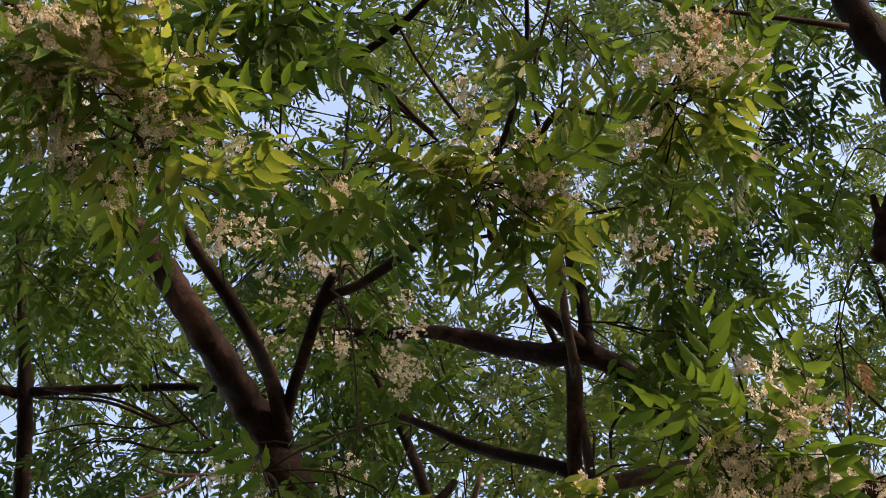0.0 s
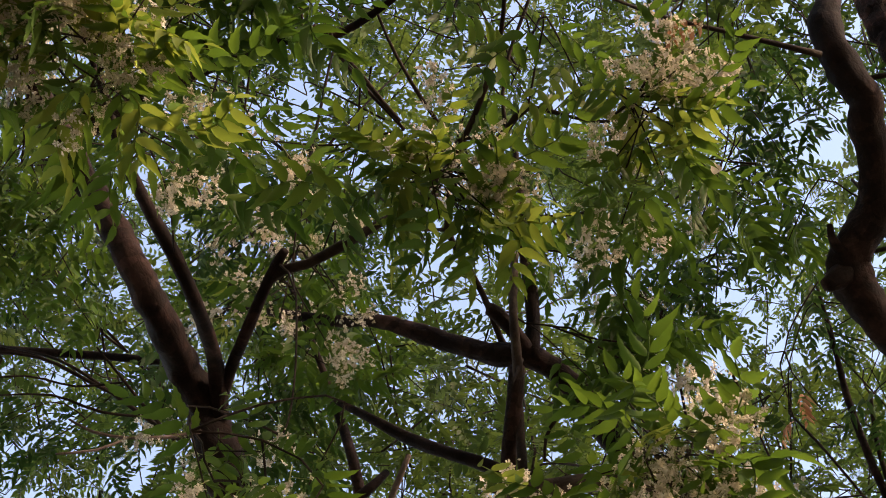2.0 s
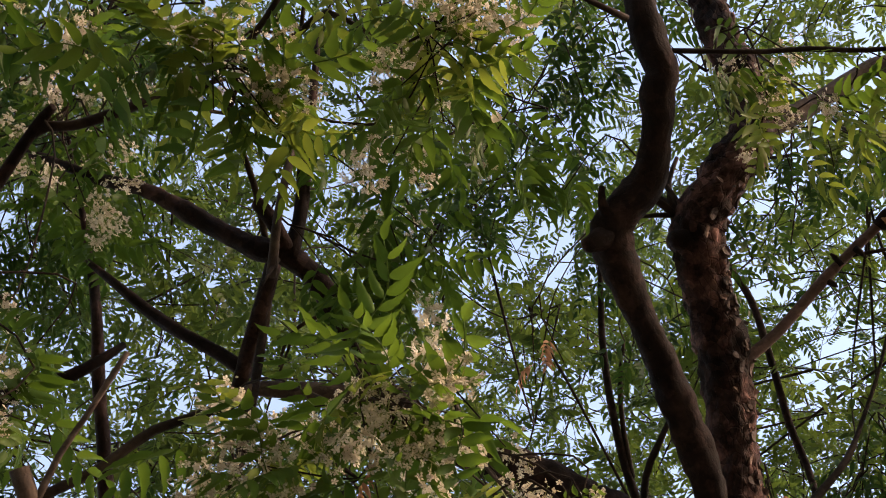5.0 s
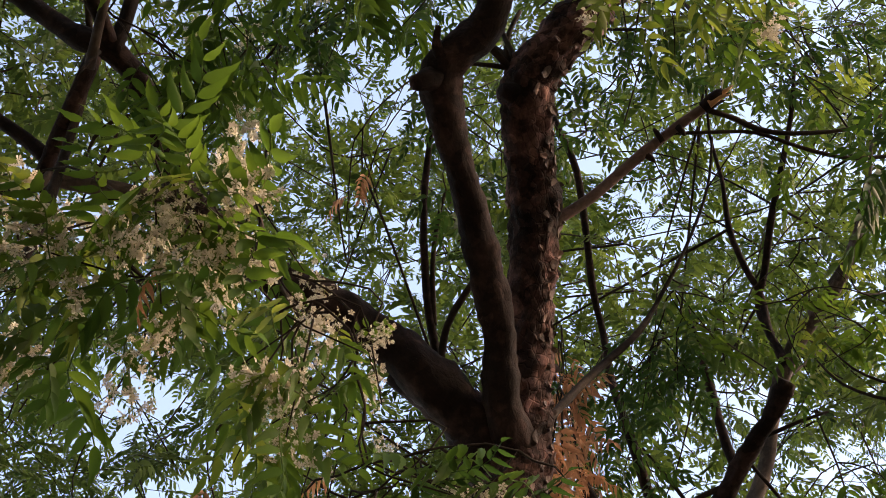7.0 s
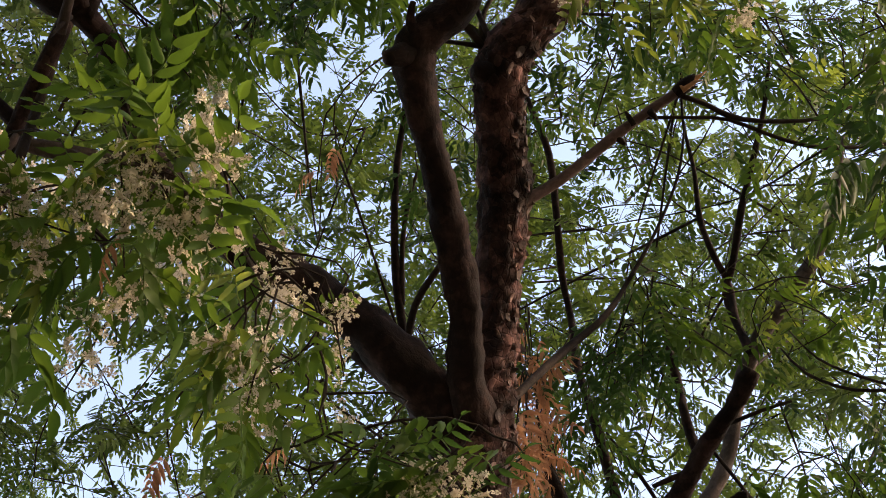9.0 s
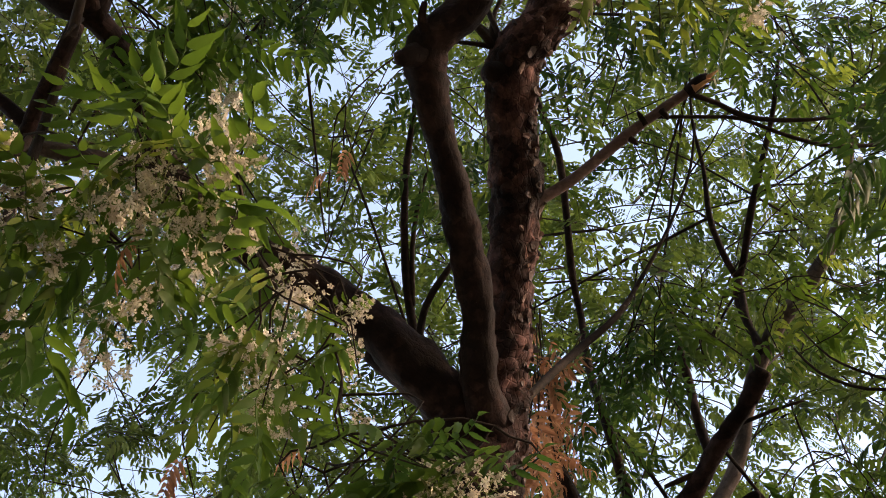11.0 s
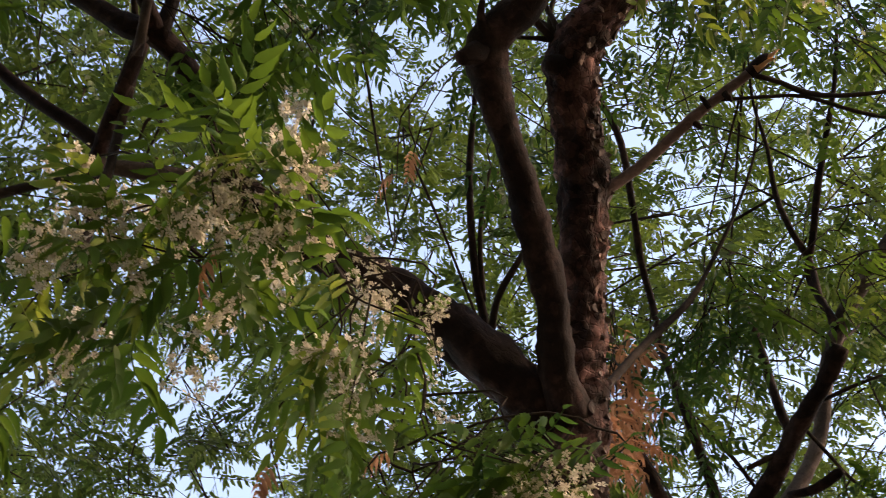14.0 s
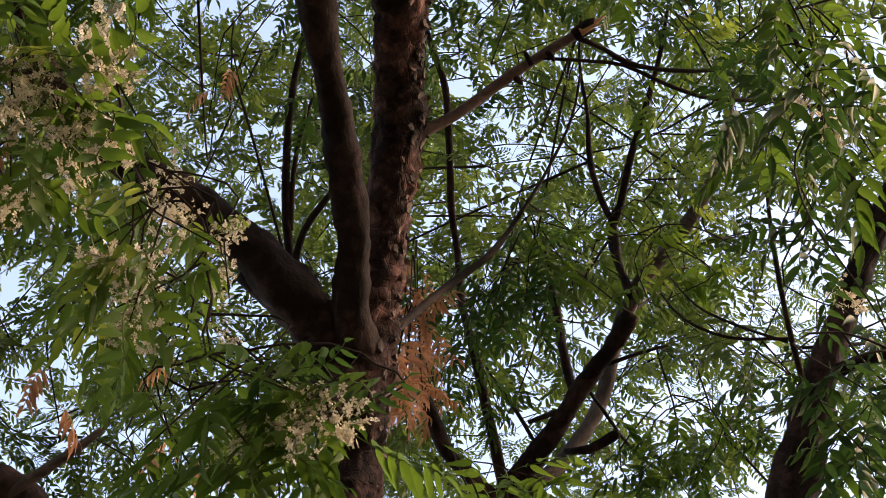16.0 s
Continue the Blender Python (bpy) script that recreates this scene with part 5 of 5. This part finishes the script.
sprig("A", (-0.314, 2.217, 4.402), (-0.11, 0.77, -0.63), 1, "dead", 0, 0.60)
sprig("A", (-0.182, 2.130, 3.230), (-0.39, 0.53, -0.75), 1, "dead", 0, 0.60)
sprig("D", (0.949, 3.041, 4.758), (-0.35, 0.71, -0.61), 3, "young", 0, 0.70)
sprig("D", (1.076, 3.010, 4.888), (0.62, 0.45, -0.64), 3, "young", 0, 0.70)
sprig("D", (1.138, 2.931, 4.938), (0.72, 0.37, -0.59), 3, "young", 0, 0.70)
sprig("D", (0.982, 3.035, 4.610), (0.40, 0.56, -0.73), 4, "green", 0, 0.70)
sprig("A", (-0.540, 1.971, 3.931), (-0.43, 0.63, -0.65), 1, "green", 2)
sprig("A", (-0.394, 2.080, 3.865), (0.45, 0.69, -0.57), 1, "green", 2)
sprig("A", (-0.229, 2.087, 3.812), (0.89, 0.36, -0.27), 2, "young", 3, 0.60)
sprig("A", (-0.205, 2.156, 3.748), (0.36, 0.66, -0.66), 1, "green", 2, 0.60)
sprig("A", (-0.365, 1.988, 3.951), (0.60, 0.64, -0.48), 1, "green", 1)
sprig("A", (-0.283, 2.092, 3.732), (-0.54, 0.55, -0.63), 2, "green", 1)
sprig("D", (1.029, 3.296, 4.305), (0.66, -0.60, 0.45), 6, "green", 0, 0.70)
sprig("D", (1.183, 3.320, 4.376), (0.70, 0.28, -0.66), 6, "green", 0, 0.70)
sprig("D", (1.111, 3.330, 4.230), (-0.52, 0.62, -0.59), 6, "dark", 0, 0.70)
sprig("D", (1.280, 3.317, 4.336), (0.59, 0.35, -0.73), 5, "green", 0, 0.70)
sprig("D", (0.951, 3.365, 4.249), (-0.29, 0.63, -0.72), 5, "dark", 0, 0.70)
sprig("B", (-1.318, 1.300, 4.672), (-0.73, 0.49, -0.48), 1, "green", 2, 0.85)
sprig("B", (-1.222, 1.303, 4.702), (-0.28, 0.84, -0.47), 1, "green", 2, 0.85)
sprig("B", (-1.429, 1.270, 4.644), (-0.92, 0.05, -0.39), 1, "green", 2, 0.85)
sprig("B", (-1.369, 1.466, 4.573), (-0.51, 0.66, -0.55), 1, "green", 2, 0.85)
sprig("B", (-1.281, 1.563, 4.553), (0.20, 0.88, -0.43), 1, "green", 2, 0.85)
sprig("B", (-1.445, 1.403, 4.575), (-0.86, 0.22, -0.47), 1, "green", 2, 0.85)
sprig("B", (-1.208, 1.497, 4.613), (0.29, 0.88, -0.38), 1, "green", 2, 0.85)
sprig("B", (-1.148, 0.602, 4.524), (0.09, -0.97, 0.24), 4, "green", 1)
sprig("B", (-1.100, 0.661, 4.524), (0.94, -0.18, 0.30), 4, "green", 0)
sprig("B", (-1.116, 0.732, 4.500), (0.53, 0.84, -0.09), 4, "green", 0)
sprig("B", (-0.984, 0.681, 4.550), (0.88, -0.37, 0.30), 4, "green", 0)
sprig("B", (-1.222, 0.675, 4.481), (-0.80, 0.45, -0.40), 3, "green", 1)
sprig("A", (-0.694, 1.785, 4.331), (0.50, 0.75, -0.44), 3, "green", 0, 0.85)
sprig("A", (-0.648, 1.855, 4.290), (0.13, 0.81, -0.57), 3, "green", 0, 0.85)
sprig("A", (-0.567, 1.821, 4.325), (0.71, 0.61, -0.35), 3, "green", 1, 0.85)
sprig("A", (-0.700, 1.865, 4.274), (-0.72, 0.49, -0.50), 2, "green", 0, 0.85)
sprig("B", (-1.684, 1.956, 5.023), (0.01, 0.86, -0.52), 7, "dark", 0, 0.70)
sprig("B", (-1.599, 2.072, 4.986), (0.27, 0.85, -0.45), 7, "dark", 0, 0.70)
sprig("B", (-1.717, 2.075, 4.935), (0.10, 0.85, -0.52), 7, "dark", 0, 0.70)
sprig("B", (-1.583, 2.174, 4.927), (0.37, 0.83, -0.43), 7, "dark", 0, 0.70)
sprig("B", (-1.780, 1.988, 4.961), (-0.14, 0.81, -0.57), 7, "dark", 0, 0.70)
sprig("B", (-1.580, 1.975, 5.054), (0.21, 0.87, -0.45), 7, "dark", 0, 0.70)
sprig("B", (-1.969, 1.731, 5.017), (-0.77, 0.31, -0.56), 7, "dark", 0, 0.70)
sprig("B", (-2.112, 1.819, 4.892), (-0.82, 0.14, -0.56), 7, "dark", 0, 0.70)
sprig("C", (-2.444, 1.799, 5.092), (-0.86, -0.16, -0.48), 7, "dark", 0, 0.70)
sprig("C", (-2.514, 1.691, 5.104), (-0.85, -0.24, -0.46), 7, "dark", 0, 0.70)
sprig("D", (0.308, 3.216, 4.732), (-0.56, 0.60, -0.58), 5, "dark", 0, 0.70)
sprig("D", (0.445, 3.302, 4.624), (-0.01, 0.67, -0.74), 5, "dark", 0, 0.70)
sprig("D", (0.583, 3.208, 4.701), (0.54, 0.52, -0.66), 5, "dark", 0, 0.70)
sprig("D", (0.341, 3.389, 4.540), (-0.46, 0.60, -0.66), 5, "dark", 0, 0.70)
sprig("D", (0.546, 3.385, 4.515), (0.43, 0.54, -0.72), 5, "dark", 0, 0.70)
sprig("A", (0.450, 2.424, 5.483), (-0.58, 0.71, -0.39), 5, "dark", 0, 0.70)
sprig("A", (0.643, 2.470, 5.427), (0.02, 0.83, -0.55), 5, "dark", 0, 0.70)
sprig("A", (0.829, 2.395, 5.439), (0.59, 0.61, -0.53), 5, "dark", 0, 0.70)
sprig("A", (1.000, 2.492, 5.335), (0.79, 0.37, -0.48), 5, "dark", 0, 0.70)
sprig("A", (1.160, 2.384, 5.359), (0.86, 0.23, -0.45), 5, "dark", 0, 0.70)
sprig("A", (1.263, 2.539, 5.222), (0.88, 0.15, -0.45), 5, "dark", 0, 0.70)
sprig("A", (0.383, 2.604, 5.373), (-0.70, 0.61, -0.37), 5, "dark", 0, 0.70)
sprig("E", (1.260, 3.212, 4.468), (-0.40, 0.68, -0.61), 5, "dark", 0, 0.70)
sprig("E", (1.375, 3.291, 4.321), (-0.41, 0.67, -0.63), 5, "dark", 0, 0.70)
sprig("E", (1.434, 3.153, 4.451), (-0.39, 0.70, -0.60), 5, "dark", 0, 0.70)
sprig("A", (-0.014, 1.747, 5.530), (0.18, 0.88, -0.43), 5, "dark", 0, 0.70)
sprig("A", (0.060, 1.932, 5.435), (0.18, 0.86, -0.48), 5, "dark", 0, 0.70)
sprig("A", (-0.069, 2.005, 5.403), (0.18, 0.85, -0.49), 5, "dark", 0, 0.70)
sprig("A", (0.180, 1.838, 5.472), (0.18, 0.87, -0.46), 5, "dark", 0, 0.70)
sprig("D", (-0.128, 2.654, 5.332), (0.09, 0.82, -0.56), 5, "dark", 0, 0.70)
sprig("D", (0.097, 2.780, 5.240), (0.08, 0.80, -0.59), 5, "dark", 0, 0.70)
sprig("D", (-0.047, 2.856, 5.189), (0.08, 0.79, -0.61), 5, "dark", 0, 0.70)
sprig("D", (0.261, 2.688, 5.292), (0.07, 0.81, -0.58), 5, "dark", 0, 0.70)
sprig("B", (-1.275, 1.283, 3.529), (-0.04, 0.84, -0.54), 3, "green", 3, 0.90)
sprig("B", (-1.201, 1.386, 3.605), (0.71, 0.55, -0.44), 3, "green", 2, 0.90)
sprig("B", (-1.211, 1.324, 3.464), (-0.77, 0.01, -0.63), 4, "green", 2, 0.90)
sprig("B", (-1.165, 1.391, 3.722), (-0.74, 0.60, -0.29), 3, "green", 1, 0.90)
sprig("B", (-1.300, 1.289, 3.465), (-0.33, -0.08, -0.94), 4, "green", 2, 0.90)
sprig("B", (-1.123, 1.447, 3.590), (0.91, 0.13, -0.40), 4, "green", 1, 0.90)

pale = mesh_from("pale_leaf", *[leaflet(0.034, 0.030, 0.003, 0.004, True)[k] for k in (0, 1)], [PETAL])
hang("pale_leaf", pale, "A", (-0.256, 1.310, 4.136), (0.2, -0.3, 0.9), (0.3, 0.8, 0.3), 1.0, "small pale turned leaf")

# ---- crowns: boughs of small leaves, with openings to the sky ----
GAPS = []


def opening(middle, way, radius):
    GAPS.append((np.array(middle), np.array(way), radius * 0.72))


opening((-1.92, 3.00, 7.61), (-0.261, 0.414, 0.872), 0.150)
opening((-1.26, 3.06, 7.74), (-0.167, 0.423, 0.891), 0.115)
opening((-1.29, 3.38, 7.57), (-0.171, 0.468, 0.867), 0.115)
opening((-2.04, 3.26, 7.44), (-0.278, 0.451, 0.848), 0.109)
opening((-1.68, 2.96, 7.70), (-0.227, 0.407, 0.884), 0.096)
opening((-0.40, 3.71, 7.49), (-0.044, 0.516, 0.856), 0.169)
opening((0.03, 3.14, 7.81), (0.017, 0.433, 0.901), 0.136)
opening((-1.57, 2.13, 8.04), (-0.211, 0.290, 0.934), 0.175)
opening((-1.06, 2.34, 8.06), (-0.139, 0.320, 0.937), 0.115)
opening((0.81, 2.67, 7.95), (0.128, 0.367, 0.921), 0.136)
opening((0.43, 3.24, 7.74), (0.075, 0.448, 0.891), 0.109)
opening((0.85, 4.61, 6.78), (0.122, 0.660, 0.741), 0.109)
opening((1.14, 4.87, 6.48), (0.164, 0.697, 0.699), 0.087)
opening((0.53, 4.67, 6.77), (0.076, 0.668, 0.740), 0.060)
opening((-1.68, 1.98, 8.06), (-0.209, 0.298, 0.932), 0.104)
opening((-1.45, 2.38, 7.97), (-0.175, 0.355, 0.918), 0.131)
opening((-1.13, 2.22, 8.08), (-0.130, 0.332, 0.934), 0.109)
opening((0.25, 2.95, 7.83), (0.066, 0.436, 0.898), 0.093)
opening((-0.23, 3.86, 7.31), (-0.002, 0.566, 0.824), 0.150)
opening((-1.95, 3.47, 7.31), (-0.247, 0.510, 0.824), 0.164)
opening((-0.64, 3.92, 7.26), (-0.061, 0.574, 0.816), 0.093)
opening((-3.47, 2.82, 7.01), (-0.465, 0.417, 0.781), 0.123)
opening((-2.21, 1.88, 7.95), (-0.285, 0.283, 0.916), 0.071)
opening((-1.74, 3.14, 7.56), (-0.218, 0.463, 0.859), 0.109)
opening((0.91, 4.37, 6.95), (0.137, 0.635, 0.760), 0.164)
opening((0.76, 4.19, 7.12), (0.115, 0.608, 0.786), 0.104)
opening((-0.07, 3.37, 7.72), (-0.003, 0.491, 0.871), 0.093)
opening((1.28, 3.17, 7.69), (0.190, 0.463, 0.866), 0.164)
opening((-0.79, 4.42, 6.94), (-0.106, 0.642, 0.760), 0.082)
opening((-2.11, 3.53, 7.26), (-0.295, 0.514, 0.805), 0.123)
opening((-2.44, 3.55, 7.12), (-0.342, 0.517, 0.785), 0.096)
opening((0.88, 4.27, 7.08), (0.126, 0.610, 0.782), 0.131)
opening((0.83, 4.61, 6.80), (0.119, 0.658, 0.743), 0.115)
opening((-1.32, 5.07, 6.24), (-0.189, 0.725, 0.663), 0.205)
opening((-1.67, 4.91, 6.30), (-0.239, 0.702, 0.672), 0.123)
opening((-0.95, 4.90, 6.51), (-0.136, 0.699, 0.702), 0.082)
opening((-0.47, 3.93, 7.38), (-0.068, 0.561, 0.825), 0.131)
opening((1.33, 4.45, 6.83), (0.190, 0.636, 0.748), 0.104)
opening((-0.82, 4.36, 7.01), (-0.118, 0.623, 0.773), 0.082)
opening((-0.31, 4.53, 6.92), (-0.044, 0.648, 0.760), 0.076)
opening((-1.77, 4.81, 6.37), (-0.253, 0.687, 0.681), 0.098)
opening((1.45, 4.97, 6.31), (0.207, 0.710, 0.673), 0.098)
opening((-1.33, 5.17, 6.11), (-0.189, 0.740, 0.646), 0.164)
opening((-1.42, 4.97, 6.30), (-0.203, 0.710, 0.674), 0.123)
opening((-1.19, 5.30, 5.99), (-0.170, 0.759, 0.629), 0.123)
opening((-1.03, 5.16, 6.19), (-0.147, 0.739, 0.658), 0.087)
opening((-1.36, 4.83, 6.47), (-0.194, 0.690, 0.697), 0.098)
opening((-0.86, 5.12, 6.27), (-0.122, 0.733, 0.670), 0.066)
opening((1.48, 5.18, 6.05), (0.212, 0.741, 0.638), 0.082)
opening((2.02, 5.22, 5.78), (0.289, 0.747, 0.599), 0.071)
opening((1.14, 4.85, 6.50), (0.163, 0.694, 0.701), 0.071)
opening((1.85, 4.88, 6.24), (0.266, 0.698, 0.665), 0.071)
opening((1.54, 4.19, 6.97), (0.221, 0.600, 0.769), 0.071)
opening((1.07, 4.72, 6.65), (0.153, 0.675, 0.722), 0.093)
opening((1.61, 4.57, 6.65), (0.230, 0.653, 0.721), 0.082)
opening((1.22, 4.35, 6.94), (0.177, 0.624, 0.761), 0.082)
opening((-0.69, 4.71, 6.71), (-0.097, 0.674, 0.732), 0.082)
opening((0.75, 4.79, 6.63), (0.108, 0.685, 0.721), 0.071)
opening((1.29, 4.73, 6.58), (0.185, 0.676, 0.713), 0.071)
opening((-1.24, 4.55, 6.76), (-0.176, 0.651, 0.739), 0.104)
opening((-1.37, 4.69, 6.59), (-0.196, 0.671, 0.715), 0.087)
opening((-0.94, 4.84, 6.55), (-0.133, 0.692, 0.709), 0.082)
opening((-0.70, 4.57, 6.84), (-0.099, 0.654, 0.750), 0.076)
opening((-1.32, 2.45, 7.98), (-0.175, 0.335, 0.926), 0.093)
opening((1.12, 4.64, 6.70), (0.161, 0.663, 0.731), 0.071)

rng = np.random.RandomState(21)
FAR_LEAF = [compound_leaf(rng, rng.randint(5, 9), rng.uniform(0.18, 0.26), rng.uniform(0.042, 0.054), rng.uniform(0.15, 0.6), False) for k in range(10)]


def in_gap(p, grow=0.0):
    free = np.zeros(len(p), bool)
    for c, w, r in GAPS:
        d = p - c
        along = d @ w
        free |= (np.linalg.norm(d - along[:, None] * w, axis=1) < (r + grow) * (1 + along / 7.0)) & (along > -3.0)
    return free


def crown(key, middle, size, boughs, seed):
    """Leafy boughs filling an uneven ellipsoid round middle; twigs and leaves are one mesh each."""
    g = np.random.RandomState(seed)
    middle, size = np.array(middle), np.array(size)
    starts = []
    while len(starts) < boughs:
        p = g.uniform(-1, 1, (400, 3))
        rr = np.linalg.norm(p, axis=1)
        p = p[(rr < 1) & (rr > 0.25)]
        w = middle + p * size
        dens = np.array([noise.noise(Vector(x * 0.9)) for x in w])
        w = w[(dens > -0.5) & (w[:, 2] > 3.9)]
        near = np.linalg.norm(w - np.array((0, 0, 1.6)), axis=1)
        w = w[near > 4.7 + 0.6 * g.rand(len(w))]
        starts.extend(w[~in_gap(w, 0.05) | (g.rand(len(w)) < 0.25)])
    root = np.array(TREES[key].location)
    TV, TQ, TT, TU, tn = [], [], [], [], 0
    LP, LW, LU = [], [], []
    joints = [np.array(q) for q, _ in NODES[key] if q[2] > 4.3] or [middle - (0, 0, size[2])]
    top = np.array(max(joints, key=lambda q: q[2]))
    for p in sorted(starts[:boughs], key=lambda q: np.linalg.norm(q - top)):
        stem = np.array(joints)
        stem = stem[np.argmin(np.linalg.norm(stem - p, axis=1))]
        gap = np.linalg.norm(p - stem)
        mid = (stem + p) / 2 + g.normal(0, 0.12 * gap, 3) - (0, 0, 0.06 * gap)
        v, q, t, uv = tube_arrays(np.array([stem, mid, p]), [0.003 + 0.003 * min(1, gap), 0.0036, 0.003], 5, 0.07)
        TV.append(v), TQ.append(q + tn), TT.append(t + tn), TU.append(uv)
        tn += len(v)
        away = p - middle
        away[2] = away[2] * 0.4 + 0.15
        away = away / (np.linalg.norm(away) + 1e-6) + g.normal(0, 0.55, 3)
        away /= np.linalg.norm(away)
        span = g.uniform(0.45, 0.85)
        bend = np.array((0, 0, -0.22 * span))
        line = np.array([p, p + away * span * 0.5 + g.normal(0, 0.03, 3), p + away * span + bend])
        joints += [line[1], line[2]]
        v, q, t, uv = tube_arrays(line, [0.003, 0.0022, 0.001], 4, 0.12)
        TV.append(v), TQ.append(q + tn), TT.append(t + tn), TU.append(uv)
        tn += len(v)
        n = g.randint(10, 15)
        for k in range(n):
            u = 0.15 + 0.85 * (k + g.rand()) / n
            at = line[0] + (line[1] - line[0]) * min(1, 2 * u) + (line[2] - line[1]) * max(0, 2 * u - 1)
            a = k * 2.4
            ax = turn_to(away, (0, 0, 1))
            LP.append(at)
            LW.append(ax[:, 0] * g.uniform(0.2, 1.0) + ax[:, 1] * math.cos(a) + ax[:, 2] * math.sin(a) * 0.6 + (0, 0, -0.2))
            LU.append(np.array((0, 0, 1.0)) + g.normal(0, 0.28, 3))
    child(new("twig_mass", mesh_from("twig_mass", np.vstack(TV) - root, np.vstack(TQ), [TWIG], np.vstack(TT), np.vstack(TU))), TREES[key])["kind"] = "stuff"
    LP, LW, LU = np.array(LP), np.array(LW), np.array(LU)
    ok = ~in_gap(LP + LW * 0.08) | (g.rand(len(LP)) < 0.7)
    LP, LW, LU = LP[ok], LW[ok], LU[ok]
    x = LW / np.linalg.norm(LW, axis=1)[:, None]
    y = np.cross(LU, x)
    y /= np.linalg.norm(y, axis=1)[:, None] + 1e-9
    R = np.stack([x, y, np.cross(x, y)], 2) * g.uniform(0.8, 1.15, (len(LP), 1, 1))
    V, Q, T, n = [], [], [], 0
    kind = g.randint(0, len(FAR_LEAF), len(LP))
    for k, (v, q, t) in enumerate(FAR_LEAF):
        i = np.where(kind == k)[0]
        vv = np.einsum("nij,vj->nvi", R[i], v) + LP[i][:, None, :]
        base = n + np.arange(len(i))[:, None, None] * len(v)
        V.append(vv.reshape(-1, 3)), Q.append((q[None] + base).reshape(-1, 4)), T.append((t[None] + base).reshape(-1, 3))
        n += len(i) * len(v)
    ob = child(new("crown", mesh_from("crown", np.vstack(V) - root, np.vstack(Q), [LEAF["crown"]], np.vstack(T))), TREES[key])
    ob["kind"] = "stuff"


crown("A", (0.2, 3.4, 7.3), (2.7, 2.6, 2.4), 180, 1)
crown("B", (-2.2, 1.4, 7.3), (2.6, 2.4, 2.4), 205, 2)
crown("C", (-3.4, 4.2, 7.4), (3.0, 2.8, 2.6), 230, 3)
crown("D", (0.6, 7.0, 7.4), (3.4, 2.8, 2.8), 172, 4)
crown("D", (1.7, 5.7, 6.2), (2.6, 2.0, 1.7), 46, 14)
crown("A", (-1.0, 4.2, 6.4), (2.4, 1.6, 1.5), 55, 15)
crown("E", (2.7, 4.8, 5.7), (1.7, 1.6, 1.4), 50, 16)
crown("E", (3.1, 3.8, 7.2), (2.6, 2.8, 2.6), 145, 5)
crown("B", (-2.6, 3.0, 10.6), (3.2, 2.6, 1.6), 210, 24)
crown("A", (0.6, 4.6, 10.8), (3.0, 2.6, 1.6), 150, 25)
crown("D", (0.4, 9.2, 10.0), (4.6, 2.4, 1.9), 150, 26)
crown("A", (-0.58, 4.05, 6.54), (0.8, 0.7, 0.7), 26, 40)
crown("C", (-2.21, 3.82, 5.80), (0.8, 0.7, 0.6), 22, 42)
crown("B", (-2.15, 2.68, 6.77), (0.7, 0.7, 0.6), 9, 43)
crown("D", (0.35, 4.92, 6.21), (0.8, 0.7, 0.6), 20, 44)


# ---- unseen leaves added all round and overhead behind the viewer to block light ----
def light_screen(count, seed):
    g = np.random.RandomState(seed)
    a = g.uniform(0, 2 * math.pi, count * 3)
    d = g.uniform(9.5, 15.0, count * 3)
    p = np.stack([d * np.cos(a), d * np.sin(a), g.uniform(0.6, 6.6, count * 3)], 1)
    p = p[np.array([noise.noise(Vector(x * 0.45)) for x in p]) > -0.05][:count]
    top = np.stack([g.uniform(-9, 9, count), g.uniform(-11, -0.8, count), g.uniform(5.0, 9.0, count)], 1)
    top = top[np.array([noise.noise(Vector(x * 0.45)) for x in top]) > -0.15]
    p = np.vstack([p, top])
    v, q, t = leaflet(0.26, 0.11, 0.02, 0.014, False)
    x = g.normal(0, 1, (len(p), 3)) - (0, 0, 0.5)
    x /= np.linalg.norm(x, axis=1)[:, None]
    y = np.cross(g.normal(0, 1, (len(p), 3)), x)
    y /= np.linalg.norm(y, axis=1)[:, None]
    R = np.stack([x, y, np.cross(x, y)], 2)
    vv = np.einsum("nij,vj->nvi", R, v) + p[:, None, :]
    step = np.arange(len(p))[:, None, None] * len(v)
    ob = new("far_woods", mesh_from("far_woods", vv.reshape(-1, 3), (q[None] + step).reshape(-1, 4), [LEAF["crown"]], (t[None] + step).reshape(-1, 3)))
    tagged(ob, "added green foliage out of view, all around and overhead, that blocks light", "woods", kind="stuff")


light_screen(40000, 9)
